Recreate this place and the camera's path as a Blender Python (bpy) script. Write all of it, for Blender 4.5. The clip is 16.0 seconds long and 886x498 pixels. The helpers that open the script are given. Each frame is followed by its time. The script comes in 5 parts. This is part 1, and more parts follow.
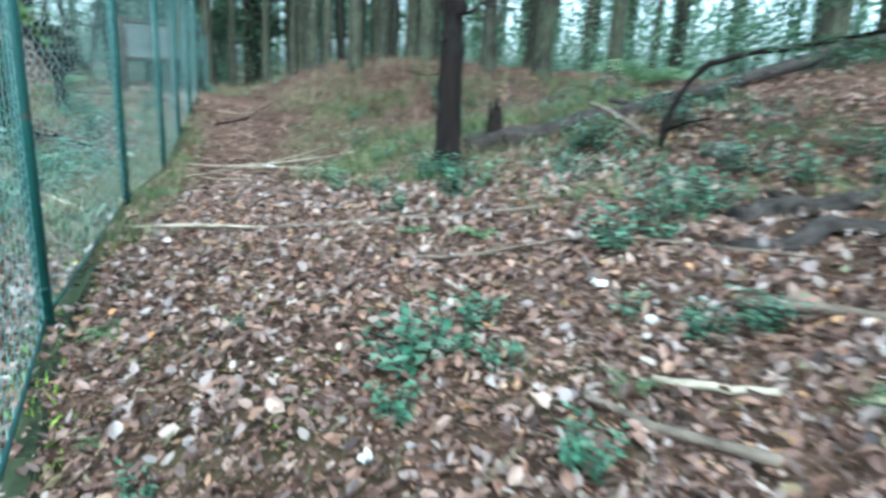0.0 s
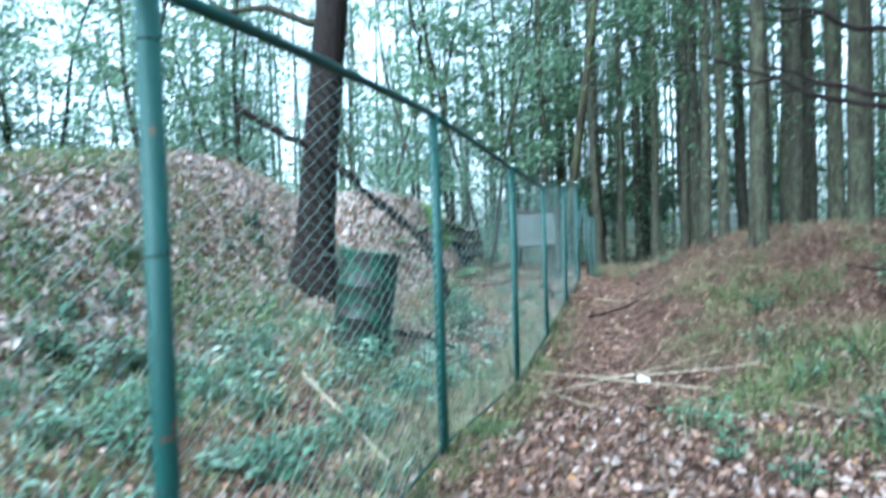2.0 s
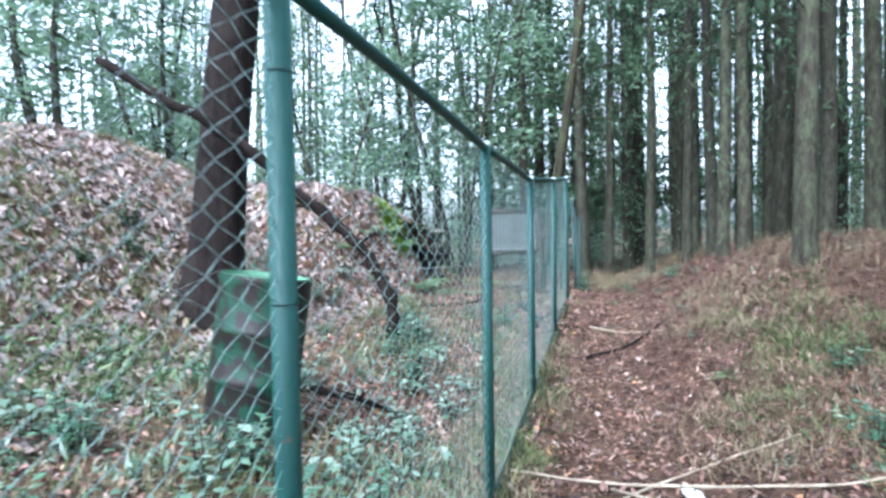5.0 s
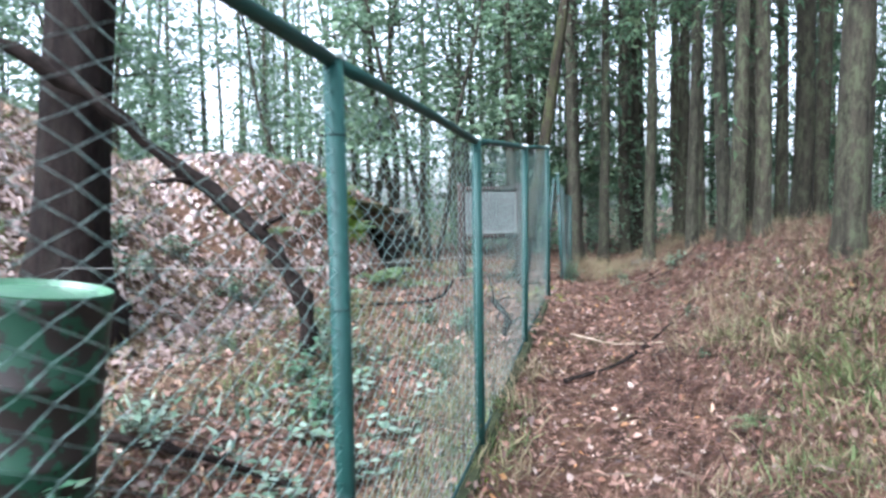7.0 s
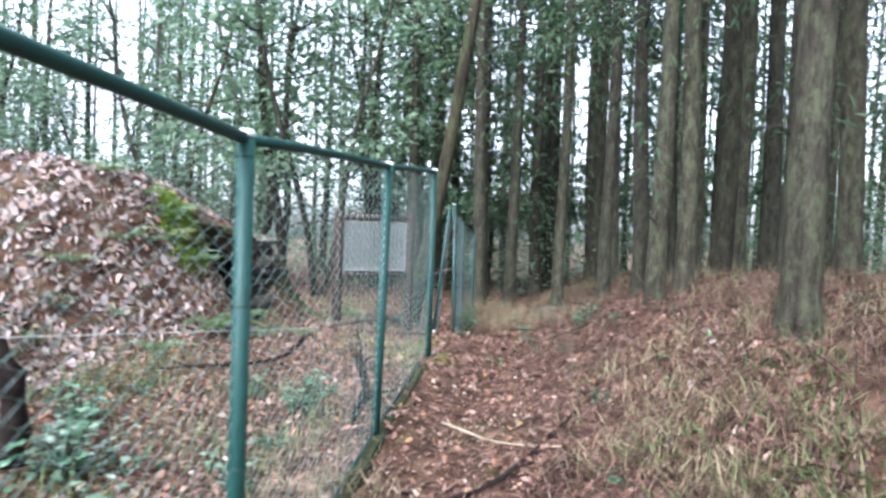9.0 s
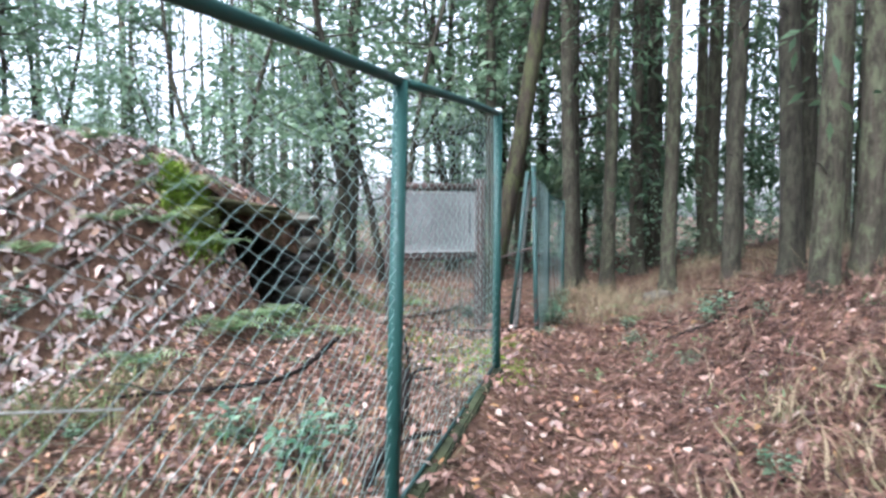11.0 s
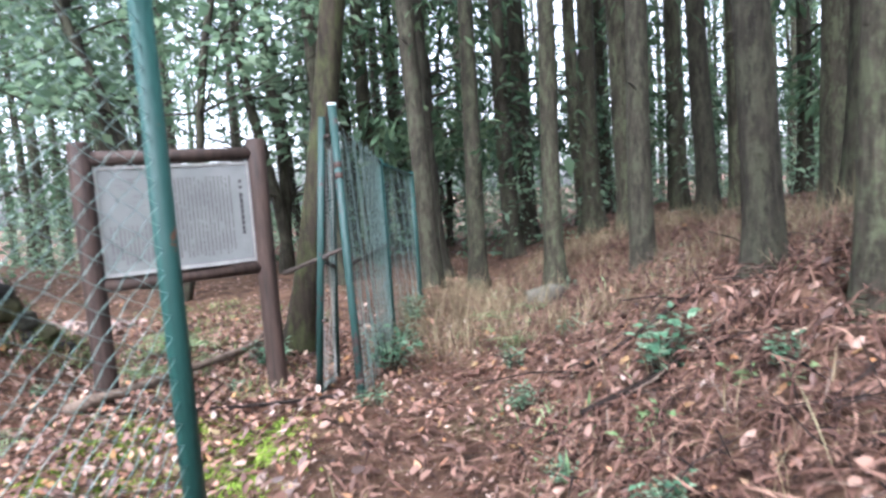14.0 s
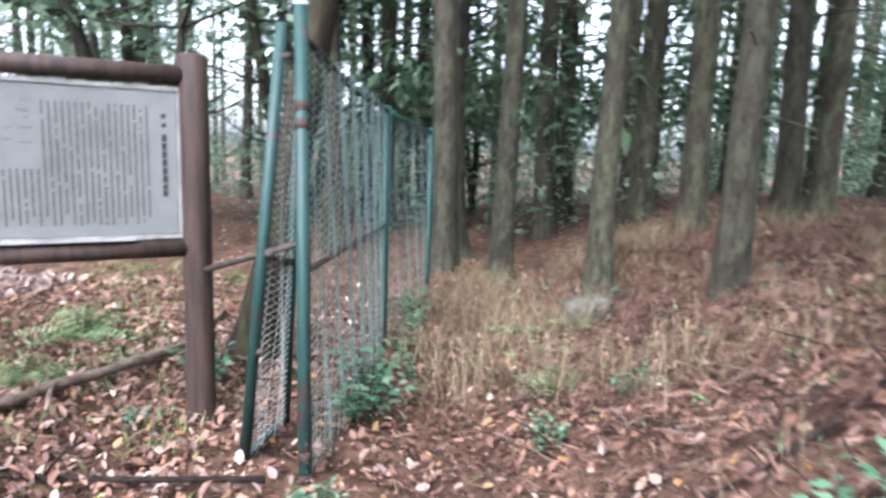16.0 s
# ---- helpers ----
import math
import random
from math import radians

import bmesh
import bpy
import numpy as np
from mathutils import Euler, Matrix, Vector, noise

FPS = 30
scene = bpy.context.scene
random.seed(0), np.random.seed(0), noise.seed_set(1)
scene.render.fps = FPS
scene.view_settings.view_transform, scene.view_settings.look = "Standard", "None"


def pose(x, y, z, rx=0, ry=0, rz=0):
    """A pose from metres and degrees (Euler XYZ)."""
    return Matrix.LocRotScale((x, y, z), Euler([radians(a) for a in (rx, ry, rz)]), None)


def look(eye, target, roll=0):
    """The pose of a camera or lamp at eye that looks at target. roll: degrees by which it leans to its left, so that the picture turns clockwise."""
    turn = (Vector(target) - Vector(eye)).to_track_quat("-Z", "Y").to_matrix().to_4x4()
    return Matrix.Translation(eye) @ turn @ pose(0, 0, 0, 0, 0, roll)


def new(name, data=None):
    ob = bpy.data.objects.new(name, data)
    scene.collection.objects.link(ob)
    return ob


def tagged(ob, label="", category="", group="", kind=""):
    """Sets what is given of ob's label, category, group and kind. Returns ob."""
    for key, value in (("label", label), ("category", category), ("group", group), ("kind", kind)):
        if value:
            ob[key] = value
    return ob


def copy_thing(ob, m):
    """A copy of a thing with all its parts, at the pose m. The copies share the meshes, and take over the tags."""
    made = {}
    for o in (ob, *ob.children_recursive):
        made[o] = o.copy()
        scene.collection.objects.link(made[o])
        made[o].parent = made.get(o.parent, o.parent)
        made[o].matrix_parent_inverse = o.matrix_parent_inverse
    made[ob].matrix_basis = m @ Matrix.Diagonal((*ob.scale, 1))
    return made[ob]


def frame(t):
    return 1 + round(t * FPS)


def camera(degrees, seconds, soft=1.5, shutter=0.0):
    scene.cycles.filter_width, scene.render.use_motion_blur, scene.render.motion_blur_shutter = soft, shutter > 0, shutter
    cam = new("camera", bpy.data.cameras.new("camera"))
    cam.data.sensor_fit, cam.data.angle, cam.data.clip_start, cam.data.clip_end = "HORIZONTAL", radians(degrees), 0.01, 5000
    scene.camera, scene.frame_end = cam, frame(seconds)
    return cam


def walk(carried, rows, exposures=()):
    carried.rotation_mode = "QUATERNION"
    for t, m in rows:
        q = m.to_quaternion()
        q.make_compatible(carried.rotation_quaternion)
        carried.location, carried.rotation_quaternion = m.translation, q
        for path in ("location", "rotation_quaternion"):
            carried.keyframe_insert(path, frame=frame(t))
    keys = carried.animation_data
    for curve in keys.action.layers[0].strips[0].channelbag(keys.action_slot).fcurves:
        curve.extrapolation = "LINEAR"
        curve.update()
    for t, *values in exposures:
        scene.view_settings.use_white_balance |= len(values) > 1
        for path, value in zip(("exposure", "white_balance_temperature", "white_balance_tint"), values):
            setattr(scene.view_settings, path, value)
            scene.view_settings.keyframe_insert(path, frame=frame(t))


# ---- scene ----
cam = camera(69.5, 16.0, 2.8, 0.5)
PATH = [
    (0, (0.591, -0.079, 1.889), (0.521, 1.847, 1.354), 3.2),
    (0.5, (0.611, 0.382, 1.866), (0.133, 2.233, 1.278), 0.8),
    (1, (0.481, 0.725, 1.883), (-0.391, 2.422, 1.283), -1.1),
    (1.5, (0.283, 1.101, 1.975), (-0.88, 2.67, 1.543), -1.3),
    (2, (0.36, 1.459, 2.099), (-0.848, 3.053, 2.057), -1.9),
    (2.5, (0.337, 1.791, 2.153), (-0.726, 3.484, 2.217), -2.0),
    (3, (0.068, 2.117, 2.146), (-1.006, 3.801, 2.252), -2.6),
    (3.5, (-0.131, 2.45, 2.139), (-1.252, 4.103, 2.229), -2.1),
    (4, (-0.387, 2.798, 2.192), (-1.676, 4.327, 2.176), -2.0),
    (4.5, (-0.641, 3.115, 2.243), (-1.791, 4.751, 2.201), -1.1),
    (7, (-1.318, 5.098, 2.27), (-2.457, 6.736, 2.14), -1.1),
    (7.5, (-1.411, 5.498, 2.329), (-2.351, 7.252, 2.126), -0.8),
    (8, (-1.387, 5.926, 2.36), (-2.411, 7.642, 2.267), -1.6),
    (8.5, (-1.525, 6.341, 2.344), (-2.488, 8.093, 2.287), 2.5),
    (9, (-1.725, 6.739, 2.357), (-2.652, 8.51, 2.312), 2.1),
    (9.2, (-1.694, 6.95, 2.308), (-2.736, 8.657, 2.291), 1.9),
    (11.3, (-2.524, 8.604, 2.26), (-3.696, 10.22, 2.134), 0.0),
    (11.5, (-2.615, 8.817, 2.226), (-3.732, 10.471, 2.101), 0.2),
    (12, (-2.749, 9.261, 2.183), (-3.624, 11.053, 2.025), 0.3),
    (12.5, (-2.912, 9.714, 2.228), (-3.866, 11.467, 2.102), -2.0),
    (13, (-3.127, 10.119, 2.185), (-4.125, 11.847, 2.061), -2.3),
    (13.5, (-3.227, 10.494, 2.145), (-4.139, 12.266, 1.975), -2.2),
    (14, (-3.306, 10.916, 2.219), (-4.151, 12.72, 2.036), -4.1),
    (14.5, (-3.532, 11.24, 2.208), (-4.3, 13.074, 1.992), -0.0),
    (15, (-3.643, 11.557, 2.238), (-4.229, 13.435, 1.88), 1.4),
    (15.5, (-3.728, 11.912, 2.302), (-4.442, 13.753, 1.98), -1.7),
    (16, (-3.908, 12.217, 2.281), (-4.797, 13.981, 1.967), 2.0),
]
EXPOSURES = [(0, 1.62, 4850, -10), (1.2, 1.76, 4780, -9), (2.7, 1.66, 4820, 1), (4.5, 1.82, 5050, 9), (7.0, 1.74, 5500, 14), (12.5, 1.81, 5650, 18), (16, 2.05, 5700, 19)]
walk(cam, [(t, look(eye, target, roll)) for t, eye, target, roll in PATH], EXPOSURES)

# ---- light ----
world = bpy.data.worlds.new("world")
scene.world = world
world.use_nodes = True
wn = world.node_tree.nodes
sky = wn.new("ShaderNodeTexSky")
sky.sky_type, sky.sun_disc = "NISHITA", False
sky.sun_elevation, sky.sun_rotation = radians(48), radians(175)
sky.air_density, sky.dust_density, sky.ozone_density = 1.0, 4.0, 1.0
wn["Background"].inputs["Strength"].default_value = 0.15
veil = wn.new("ShaderNodeHueSaturation")
veil.inputs["Saturation"].default_value, veil.inputs["Value"].default_value = 0.3, 1.9
world.node_tree.links.new(sky.outputs[0], veil.inputs["Color"])
world.node_tree.links.new(veil.outputs[0], wn["Background"].inputs["Color"])
sun = new("sun", bpy.data.lights.new("sun", "SUN"))
sun.data.energy, sun.data.angle, sun.data.color = 1.5, radians(30), (1.0, 0.98, 0.96)
sun.matrix_basis = pose(0, 0, 30, 42, 0, 5)


# ---- materials ----
def material(name, rough=0.8, spec=0.3):
    m = bpy.data.materials.new(name)
    m.use_nodes = True
    b = m.node_tree.nodes["Principled BSDF"]
    b.inputs["Roughness"].default_value = rough
    b.inputs["Specular IOR Level"].default_value = spec
    return m, m.node_tree, b


def node(tree, kind, **values):
    n = tree.nodes.new(kind)
    for key, value in values.items():
        n.inputs[key.replace("_", " ")].default_value = value
    return n


def ramp(tree, source, stops):
    r = tree.nodes.new("ShaderNodeValToRGB")
    tree.links.new(source, r.inputs[0])
    e = r.color_ramp.elements
    while len(e) < len(stops):
        e.new(0.5)
    for item, (at, colour) in zip(e, stops):
        item.position, item.color = at, (*colour, 1)
    return r.outputs[0]


def coords(tree, scale=(1, 1, 1)):
    g = tree.nodes.new("ShaderNodeNewGeometry")
    m = tree.nodes.new("ShaderNodeMapping")
    m.inputs["Scale"].default_value = scale
    tree.links.new(g.outputs["Position"], m.inputs[0])
    return m.outputs[0]


def mixed(tree, fac, a, b, mode="MIX"):
    m = tree.nodes.new("ShaderNodeMix")
    m.data_type, m.blend_type = "RGBA", mode
    for value, socket in ((fac, m.inputs[0]), (a, m.inputs[6]), (b, m.inputs[7])):
        if isinstance(value, bpy.types.NodeSocket):
            tree.links.new(value, socket)
        elif isinstance(value, float):
            socket.default_value = value
        else:
            socket.default_value = (*value, 1)
    return m.outputs[2]


def noisy(tree, scale, detail=4.0, vec=None, rough=0.6):
    n = node(tree, "ShaderNodeTexNoise", Scale=scale, Detail=detail, Roughness=rough)
    if vec is None:
        vec = coords(tree)
    tree.links.new(vec, n.inputs["Vector"])
    return n.outputs["Fac"]


def relief(tree, b, source, strength=0.4, distance=0.02):
    n = node(tree, "ShaderNodeBump", Strength=strength, Distance=distance)
    tree.links.new(source, n.inputs["Height"])
    tree.links.new(n.outputs[0], b.inputs["Normal"])


def leafy(name, stops, rough=0.6, spec=0.3, through_light=0.0, patch=None):
    """Leaves of one mesh: each takes its own tone; patch tints them in drifts."""
    m, t, b = material(name, rough, spec)
    g = t.nodes.new("ShaderNodeNewGeometry")
    c = ramp(t, g.outputs["Random Per Island"], stops)
    n = noisy(t, 60.0, 2.0)
    c = mixed(t, n, c, (0.5, 0.5, 0.5), "OVERLAY")
    if patch:
        f = ramp(t, noisy(t, patch[0], 3.0), ((0.45, (0, 0, 0)), (0.62, (1, 1, 1))))
        c = mixed(t, f, c, mixed(t, 0.6, c, patch[1]))
    t.links.new(c, b.inputs["Base Color"])
    if through_light:
        b.inputs["Transmission Weight"].default_value = 0.0
        tr = t.nodes.new("ShaderNodeBsdfTranslucent")
        t.links.new(c, tr.inputs[0])
        mx = t.nodes.new("ShaderNodeMixShader")
        mx.inputs[0].default_value = through_light
        t.links.new(b.outputs[0], mx.inputs[1])
        t.links.new(tr.outputs[0], mx.inputs[2])
        t.links.new(mx.outputs[0], t.nodes["Material Output"].inputs[0])
    return m


def soil_material():
    m, t, b = material("soil", 0.95, 0.15)
    c = ramp(t, noisy(t, 5.0, 8.0), ((0.3, (0.025, 0.016, 0.011)), (0.5, (0.085, 0.050, 0.032)), (0.72, (0.17, 0.105, 0.068))))
    moss = ramp(t, noisy(t, 0.9, 5.0), ((0.60, (0, 0, 0)), (0.76, (0.8, 0.8, 0.8))))
    c = mixed(t, moss, c, mixed(t, noisy(t, 30.0), (0.05, 0.07, 0.02), (0.11, 0.10, 0.045)))
    t.links.new(c, b.inputs["Base Color"])
    relief(t, b, noisy(t, 22.0, 8.0), 1.0, 0.05)
    return m


def bark_material(name, dark, light, lichen, amount):
    m, t, b = material(name, 0.9, 0.15)
    tc = t.nodes.new("ShaderNodeTexCoord")
    mp = t.nodes.new("ShaderNodeMapping")
    mp.inputs["Scale"].default_value = (15, 15, 2.2)
    t.links.new(tc.outputs["Object"], mp.inputs[0])
    strips = noisy(t, 1.0, 6.0, mp.outputs[0], 0.7)
    c = ramp(t, strips, ((0.32, dark), (0.62, light)))
    mp2 = t.nodes.new("ShaderNodeMapping")
    mp2.inputs["Scale"].default_value = (3, 3, 1.2)
    t.links.new(tc.outputs["Object"], mp2.inputs[0])
    f = ramp(t, noisy(t, 2.6, 8.0, mp2.outputs[0], 0.75), ((0.46, (0, 0, 0)), (0.60, (amount, amount, amount))))
    c = mixed(t, f, c, lichen)
    info = t.nodes.new("ShaderNodeObjectInfo")
    h = node(t, "ShaderNodeHueSaturation")
    v = t.nodes.new("ShaderNodeMapRange")
    v.inputs[3].default_value, v.inputs[4].default_value = 0.75, 1.25
    t.links.new(info.outputs["Random"], v.inputs[0])
    t.links.new(v.outputs[0], h.inputs["Value"])
    t.links.new(c, h.inputs["Color"])
    t.links.new(h.outputs[0], b.inputs["Base Color"])
    both = t.nodes.new("ShaderNodeMath")
    both.operation = "ADD"
    t.links.new(strips, both.inputs[0])
    t.links.new(noisy(t, 9.0, 6.0, tc.outputs["Object"]), both.inputs[1])
    relief(t, b, both.outputs[0], 1.0, 0.02)
    return m


def painted_metal(name, colour, worn, rough=0.55, amount=0.66):
    m, t, b = material(name, rough, 0.35)
    chips = ramp(t, noisy(t, 9.0, 8.0), ((amount, (0, 0, 0)), (amount + 0.03, (1, 1, 1))))
    c = mixed(t, noisy(t, 3.0, 4.0), [v * 0.8 for v in colour], [min(1, v * 1.2) for v in colour])
    c = mixed(t, chips, c, worn)
    t.links.new(c, b.inputs["Base Color"])
    relief(t, b, noisy(t, 40.0), 0.15, 0.003)
    return m


def simple(name, a, c, scale=12.0, rough=0.8, bump=0.4, depth=0.01, spec=0.3, stretch=(1, 1, 1)):
    m, t, b = material(name, rough, spec)
    n = noisy(t, scale, 7.0, coords(t, stretch))
    t.links.new(ramp(t, n, ((0.3, a), (0.7, c))), b.inputs["Base Color"])
    relief(t, b, n, bump, depth)
    return m


SOIL = soil_material()
LITTER = leafy("dead_leaves", ((0.0, (0.035, 0.020, 0.015)), (0.18, (0.10, 0.050, 0.034)), (0.34, (0.24, 0.135, 0.095)), (0.48, (0.07, 0.034, 0.024)), (0.60, (0.16, 0.080, 0.05)),
                               (0.70, (0.30, 0.20, 0.155)), (0.80, (0.21, 0.10, 0.058)), (0.88, (0.09, 0.05, 0.04)), (0.94, (0.42, 0.34, 0.28)), (0.97, (0.36, 0.17, 0.06)), (1.0, (0.12, 0.12, 0.06))), 0.5, 0.45)
NEEDLES = leafy("dead_cedar_sprays", ((0.0, (0.035, 0.017, 0.012)), (0.5, (0.092, 0.047, 0.033)), (0.85, (0.14, 0.078, 0.056)), (1.0, (0.22, 0.135, 0.095))), 0.8)
STRAW = leafy("dry_grass", ((0.0, (0.13, 0.10, 0.055)), (0.5, (0.22, 0.175, 0.105)), (1.0, (0.09, 0.085, 0.04))), 0.7)
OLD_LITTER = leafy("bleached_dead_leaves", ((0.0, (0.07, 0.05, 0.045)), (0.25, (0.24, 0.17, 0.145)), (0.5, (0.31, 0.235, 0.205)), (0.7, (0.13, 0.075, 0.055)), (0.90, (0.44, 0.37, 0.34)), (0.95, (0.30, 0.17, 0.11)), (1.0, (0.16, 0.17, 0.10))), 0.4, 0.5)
GRASS = leafy("grass_blades", ((0.0, (0.06, 0.10, 0.03)), (0.5, (0.11, 0.15, 0.055)), (1.0, (0.22, 0.20, 0.10))), 0.6, 0.3, 0.25)
FERN = leafy("fern_green", ((0.0, (0.09, 0.16, 0.06)), (0.6, (0.17, 0.28, 0.12)), (1.0, (0.31, 0.40, 0.22))), 0.5, 0.4, 0.3)
SHRUB = leafy("evergreen_leaf", ((0.0, (0.03, 0.085, 0.045)), (0.5, (0.065, 0.155, 0.085)), (0.8, (0.12, 0.22, 0.13)), (1.0, (0.22, 0.30, 0.20))), 0.33, 0.6, 0.2)
CEDAR = leafy("cedar_foliage", ((0.0, (0.045, 0.085, 0.05)), (0.6, (0.08, 0.14, 0.075)), (1.0, (0.12, 0.17, 0.09))), 0.7, 0.2, 0.45)
BROAD = leafy("broad_foliage", ((0.0, (0.09, 0.15, 0.095)), (0.6, (0.15, 0.24, 0.145)), (1.0, (0.24, 0.34, 0.21))), 0.5, 0.5, 0.55)
PALE_LEAF = leafy("pale_glossy_leaf", ((0.0, (0.06, 0.12, 0.065)), (0.5, (0.14, 0.22, 0.145)), (1.0, (0.30, 0.38, 0.30))), 0.35, 0.6, 0.2)
MOSS_STONE = simple("mossy_stone", (0.025, 0.022, 0.016), (0.10, 0.105, 0.05), 5.5, 0.95, 0.9, 0.04, 0.1)
MOSS_PAD = simple("moss_cushion", (0.035, 0.042, 0.014), (0.115, 0.14, 0.04), 9.0, 0.95, 0.9, 0.03, 0.1)
MOSS = leafy("moss_tufts", ((0.0, (0.10, 0.17, 0.02)), (1.0, (0.22, 0.31, 0.05))), 0.9, 0.1)
CEDAR_BARK = bark_material("cedar_bark", (0.012, 0.011, 0.008), (0.048, 0.043, 0.031), (0.070, 0.078, 0.046), 0.95)
BLACK_BARK = bark_material("black_bark", (0.004, 0.003, 0.003), (0.018, 0.012, 0.010), (0.030, 0.026, 0.020), 0.4)
DARK_BARK = bark_material("dark_bark", (0.010, 0.009, 0.007), (0.042, 0.038, 0.028), (0.062, 0.066, 0.042), 0.75)
MOSSY_BARK = bark_material("mossy_bark", (0.010, 0.008, 0.006), (0.035, 0.028, 0.020), (0.052, 0.066, 0.024), 0.6)
GREEN_PAINT = painted_metal("green_paint", (0.011, 0.054, 0.045), (0.10, 0.04, 0.02))
PALE_PAINT = painted_metal("faded_green_paint", (0.014, 0.044, 0.038), (0.045, 0.03, 0.028), amount=0.6)
WIRE = simple("coated_wire", (0.09, 0.17, 0.15), (0.24, 0.33, 0.30), 25.0, 0.35, 0.1, 0.001, 0.6)
GALV = simple("dull_wire", (0.13, 0.14, 0.12), (0.30, 0.31, 0.28), 25.0, 0.5, 0.1, 0.001, 0.5)
CAP = simple("pale_cap", (0.45, 0.55, 0.52), (0.7, 0.75, 0.72), 20.0, 0.4)
ROPE_IRON = simple("dark_iron", (0.015, 0.014, 0.013), (0.06, 0.045, 0.035), 30.0, 0.7)
STONE = simple("lichened_stone", (0.025, 0.026, 0.02), (0.12, 0.115, 0.09), 5.0, 0.9, 0.9, 0.04)
DARK_STONE = simple("dark_damp_stone", (0.012, 0.012, 0.011), (0.055, 0.052, 0.045), 6.0, 0.9, 0.9, 0.03, 0.15)
CONCRETE = simple("mossy_kerb", (0.014, 0.020, 0.009), (0.050, 0.060, 0.026), 7.0, 0.95, 0.7, 0.02)
DEADWOOD = simple("grey_deadwood", (0.05, 0.037, 0.028), (0.22, 0.17, 0.13), 14.0, 0.9, 0.6, 0.01, 0.2, (1, 1, 1))
PALEWOOD = simple("stripped_wood", (0.20, 0.16, 0.11), (0.42, 0.35, 0.26), 9.0, 0.7, 0.3, 0.005)
DARKWOOD = simple("wet_dark_wood", (0.006, 0.005, 0.004), (0.026, 0.019, 0.016), 12.0, 0.9, 0.8, 0.015, 0.1)
ROTWOOD = simple("rotten_wood", (0.012, 0.009, 0.008), (0.075, 0.062, 0.054), 10.0, 0.9, 1.0, 0.03, 0.1, (1, 1, 2))
LOG = simple("stained_post", (0.015, 0.011, 0.009), (0.058, 0.037, 0.028), 5.0, 0.7, 0.5, 0.006, 0.3, (6, 6, 0.7))
BOARD = simple("weathered_panel", (0.115, 0.125, 0.12), (0.175, 0.185, 0.175), 3.0, 0.45, 0.05, 0.002)
TRIM = simple("grey_trim", (0.16, 0.16, 0.15), (0.30, 0.30, 0.28), 10.0, 0.5)
INK = simple("faded_ink", (0.06, 0.06, 0.057), (0.10, 0.10, 0.095), 30.0, 0.6, 0.0)
INK_DARK = simple("dark_ink", (0.025, 0.025, 0.025), (0.045, 0.045, 0.045), 30.0, 0.6, 0.0)
DRUM_GREEN = painted_metal("drum_green", (0.008, 0.040, 0.021), (0.013, 0.009, 0.007), 0.55, 0.47)
DRUM_RIM = simple("drum_lid", (0.04, 0.12, 0.07), (0.10, 0.20, 0.12), 8.0, 0.3, 0.1, 0.003, 0.5)
RUST = simple("rust", (0.022, 0.013, 0.010), (0.050, 0.028, 0.021), 20.0, 0.8)
PAPER = simple("litter_scrap", (0.6, 0.6, 0.57), (0.8, 0.8, 0.77), 30.0, 0.6)
# earth colour with the chamber's inner shade already in it
CAVE_SHADE = simple("cave_shade_earth", (0.012, 0.010, 0.008), (0.045, 0.036, 0.028), 6.0, 1.0, 0.8, 0.05, 0.1)
GREYCLOTH = simple("dark_sheet", (0.03, 0.035, 0.045), (0.06, 0.065, 0.08), 5.0, 0.7)


# ---- ground shape: s runs along the fence, d is the distance to the right of it ----
UX, UY = -0.336, 0.942


def to_sd(x, y):
    return x * UX + y * UY, x * UY - y * UX + 0.321


def to_xy(s, d):
    d = d - 0.321
    return s * UX + d * UY, s * UY - d * UX


def step(a, b, v):
    t = np.clip((v - a) / (b - a), 0, 1)
    return t * t * (3 - 2 * t)


def bell(v, c, w):
    return np.exp(-((v - c) / w) ** 2)


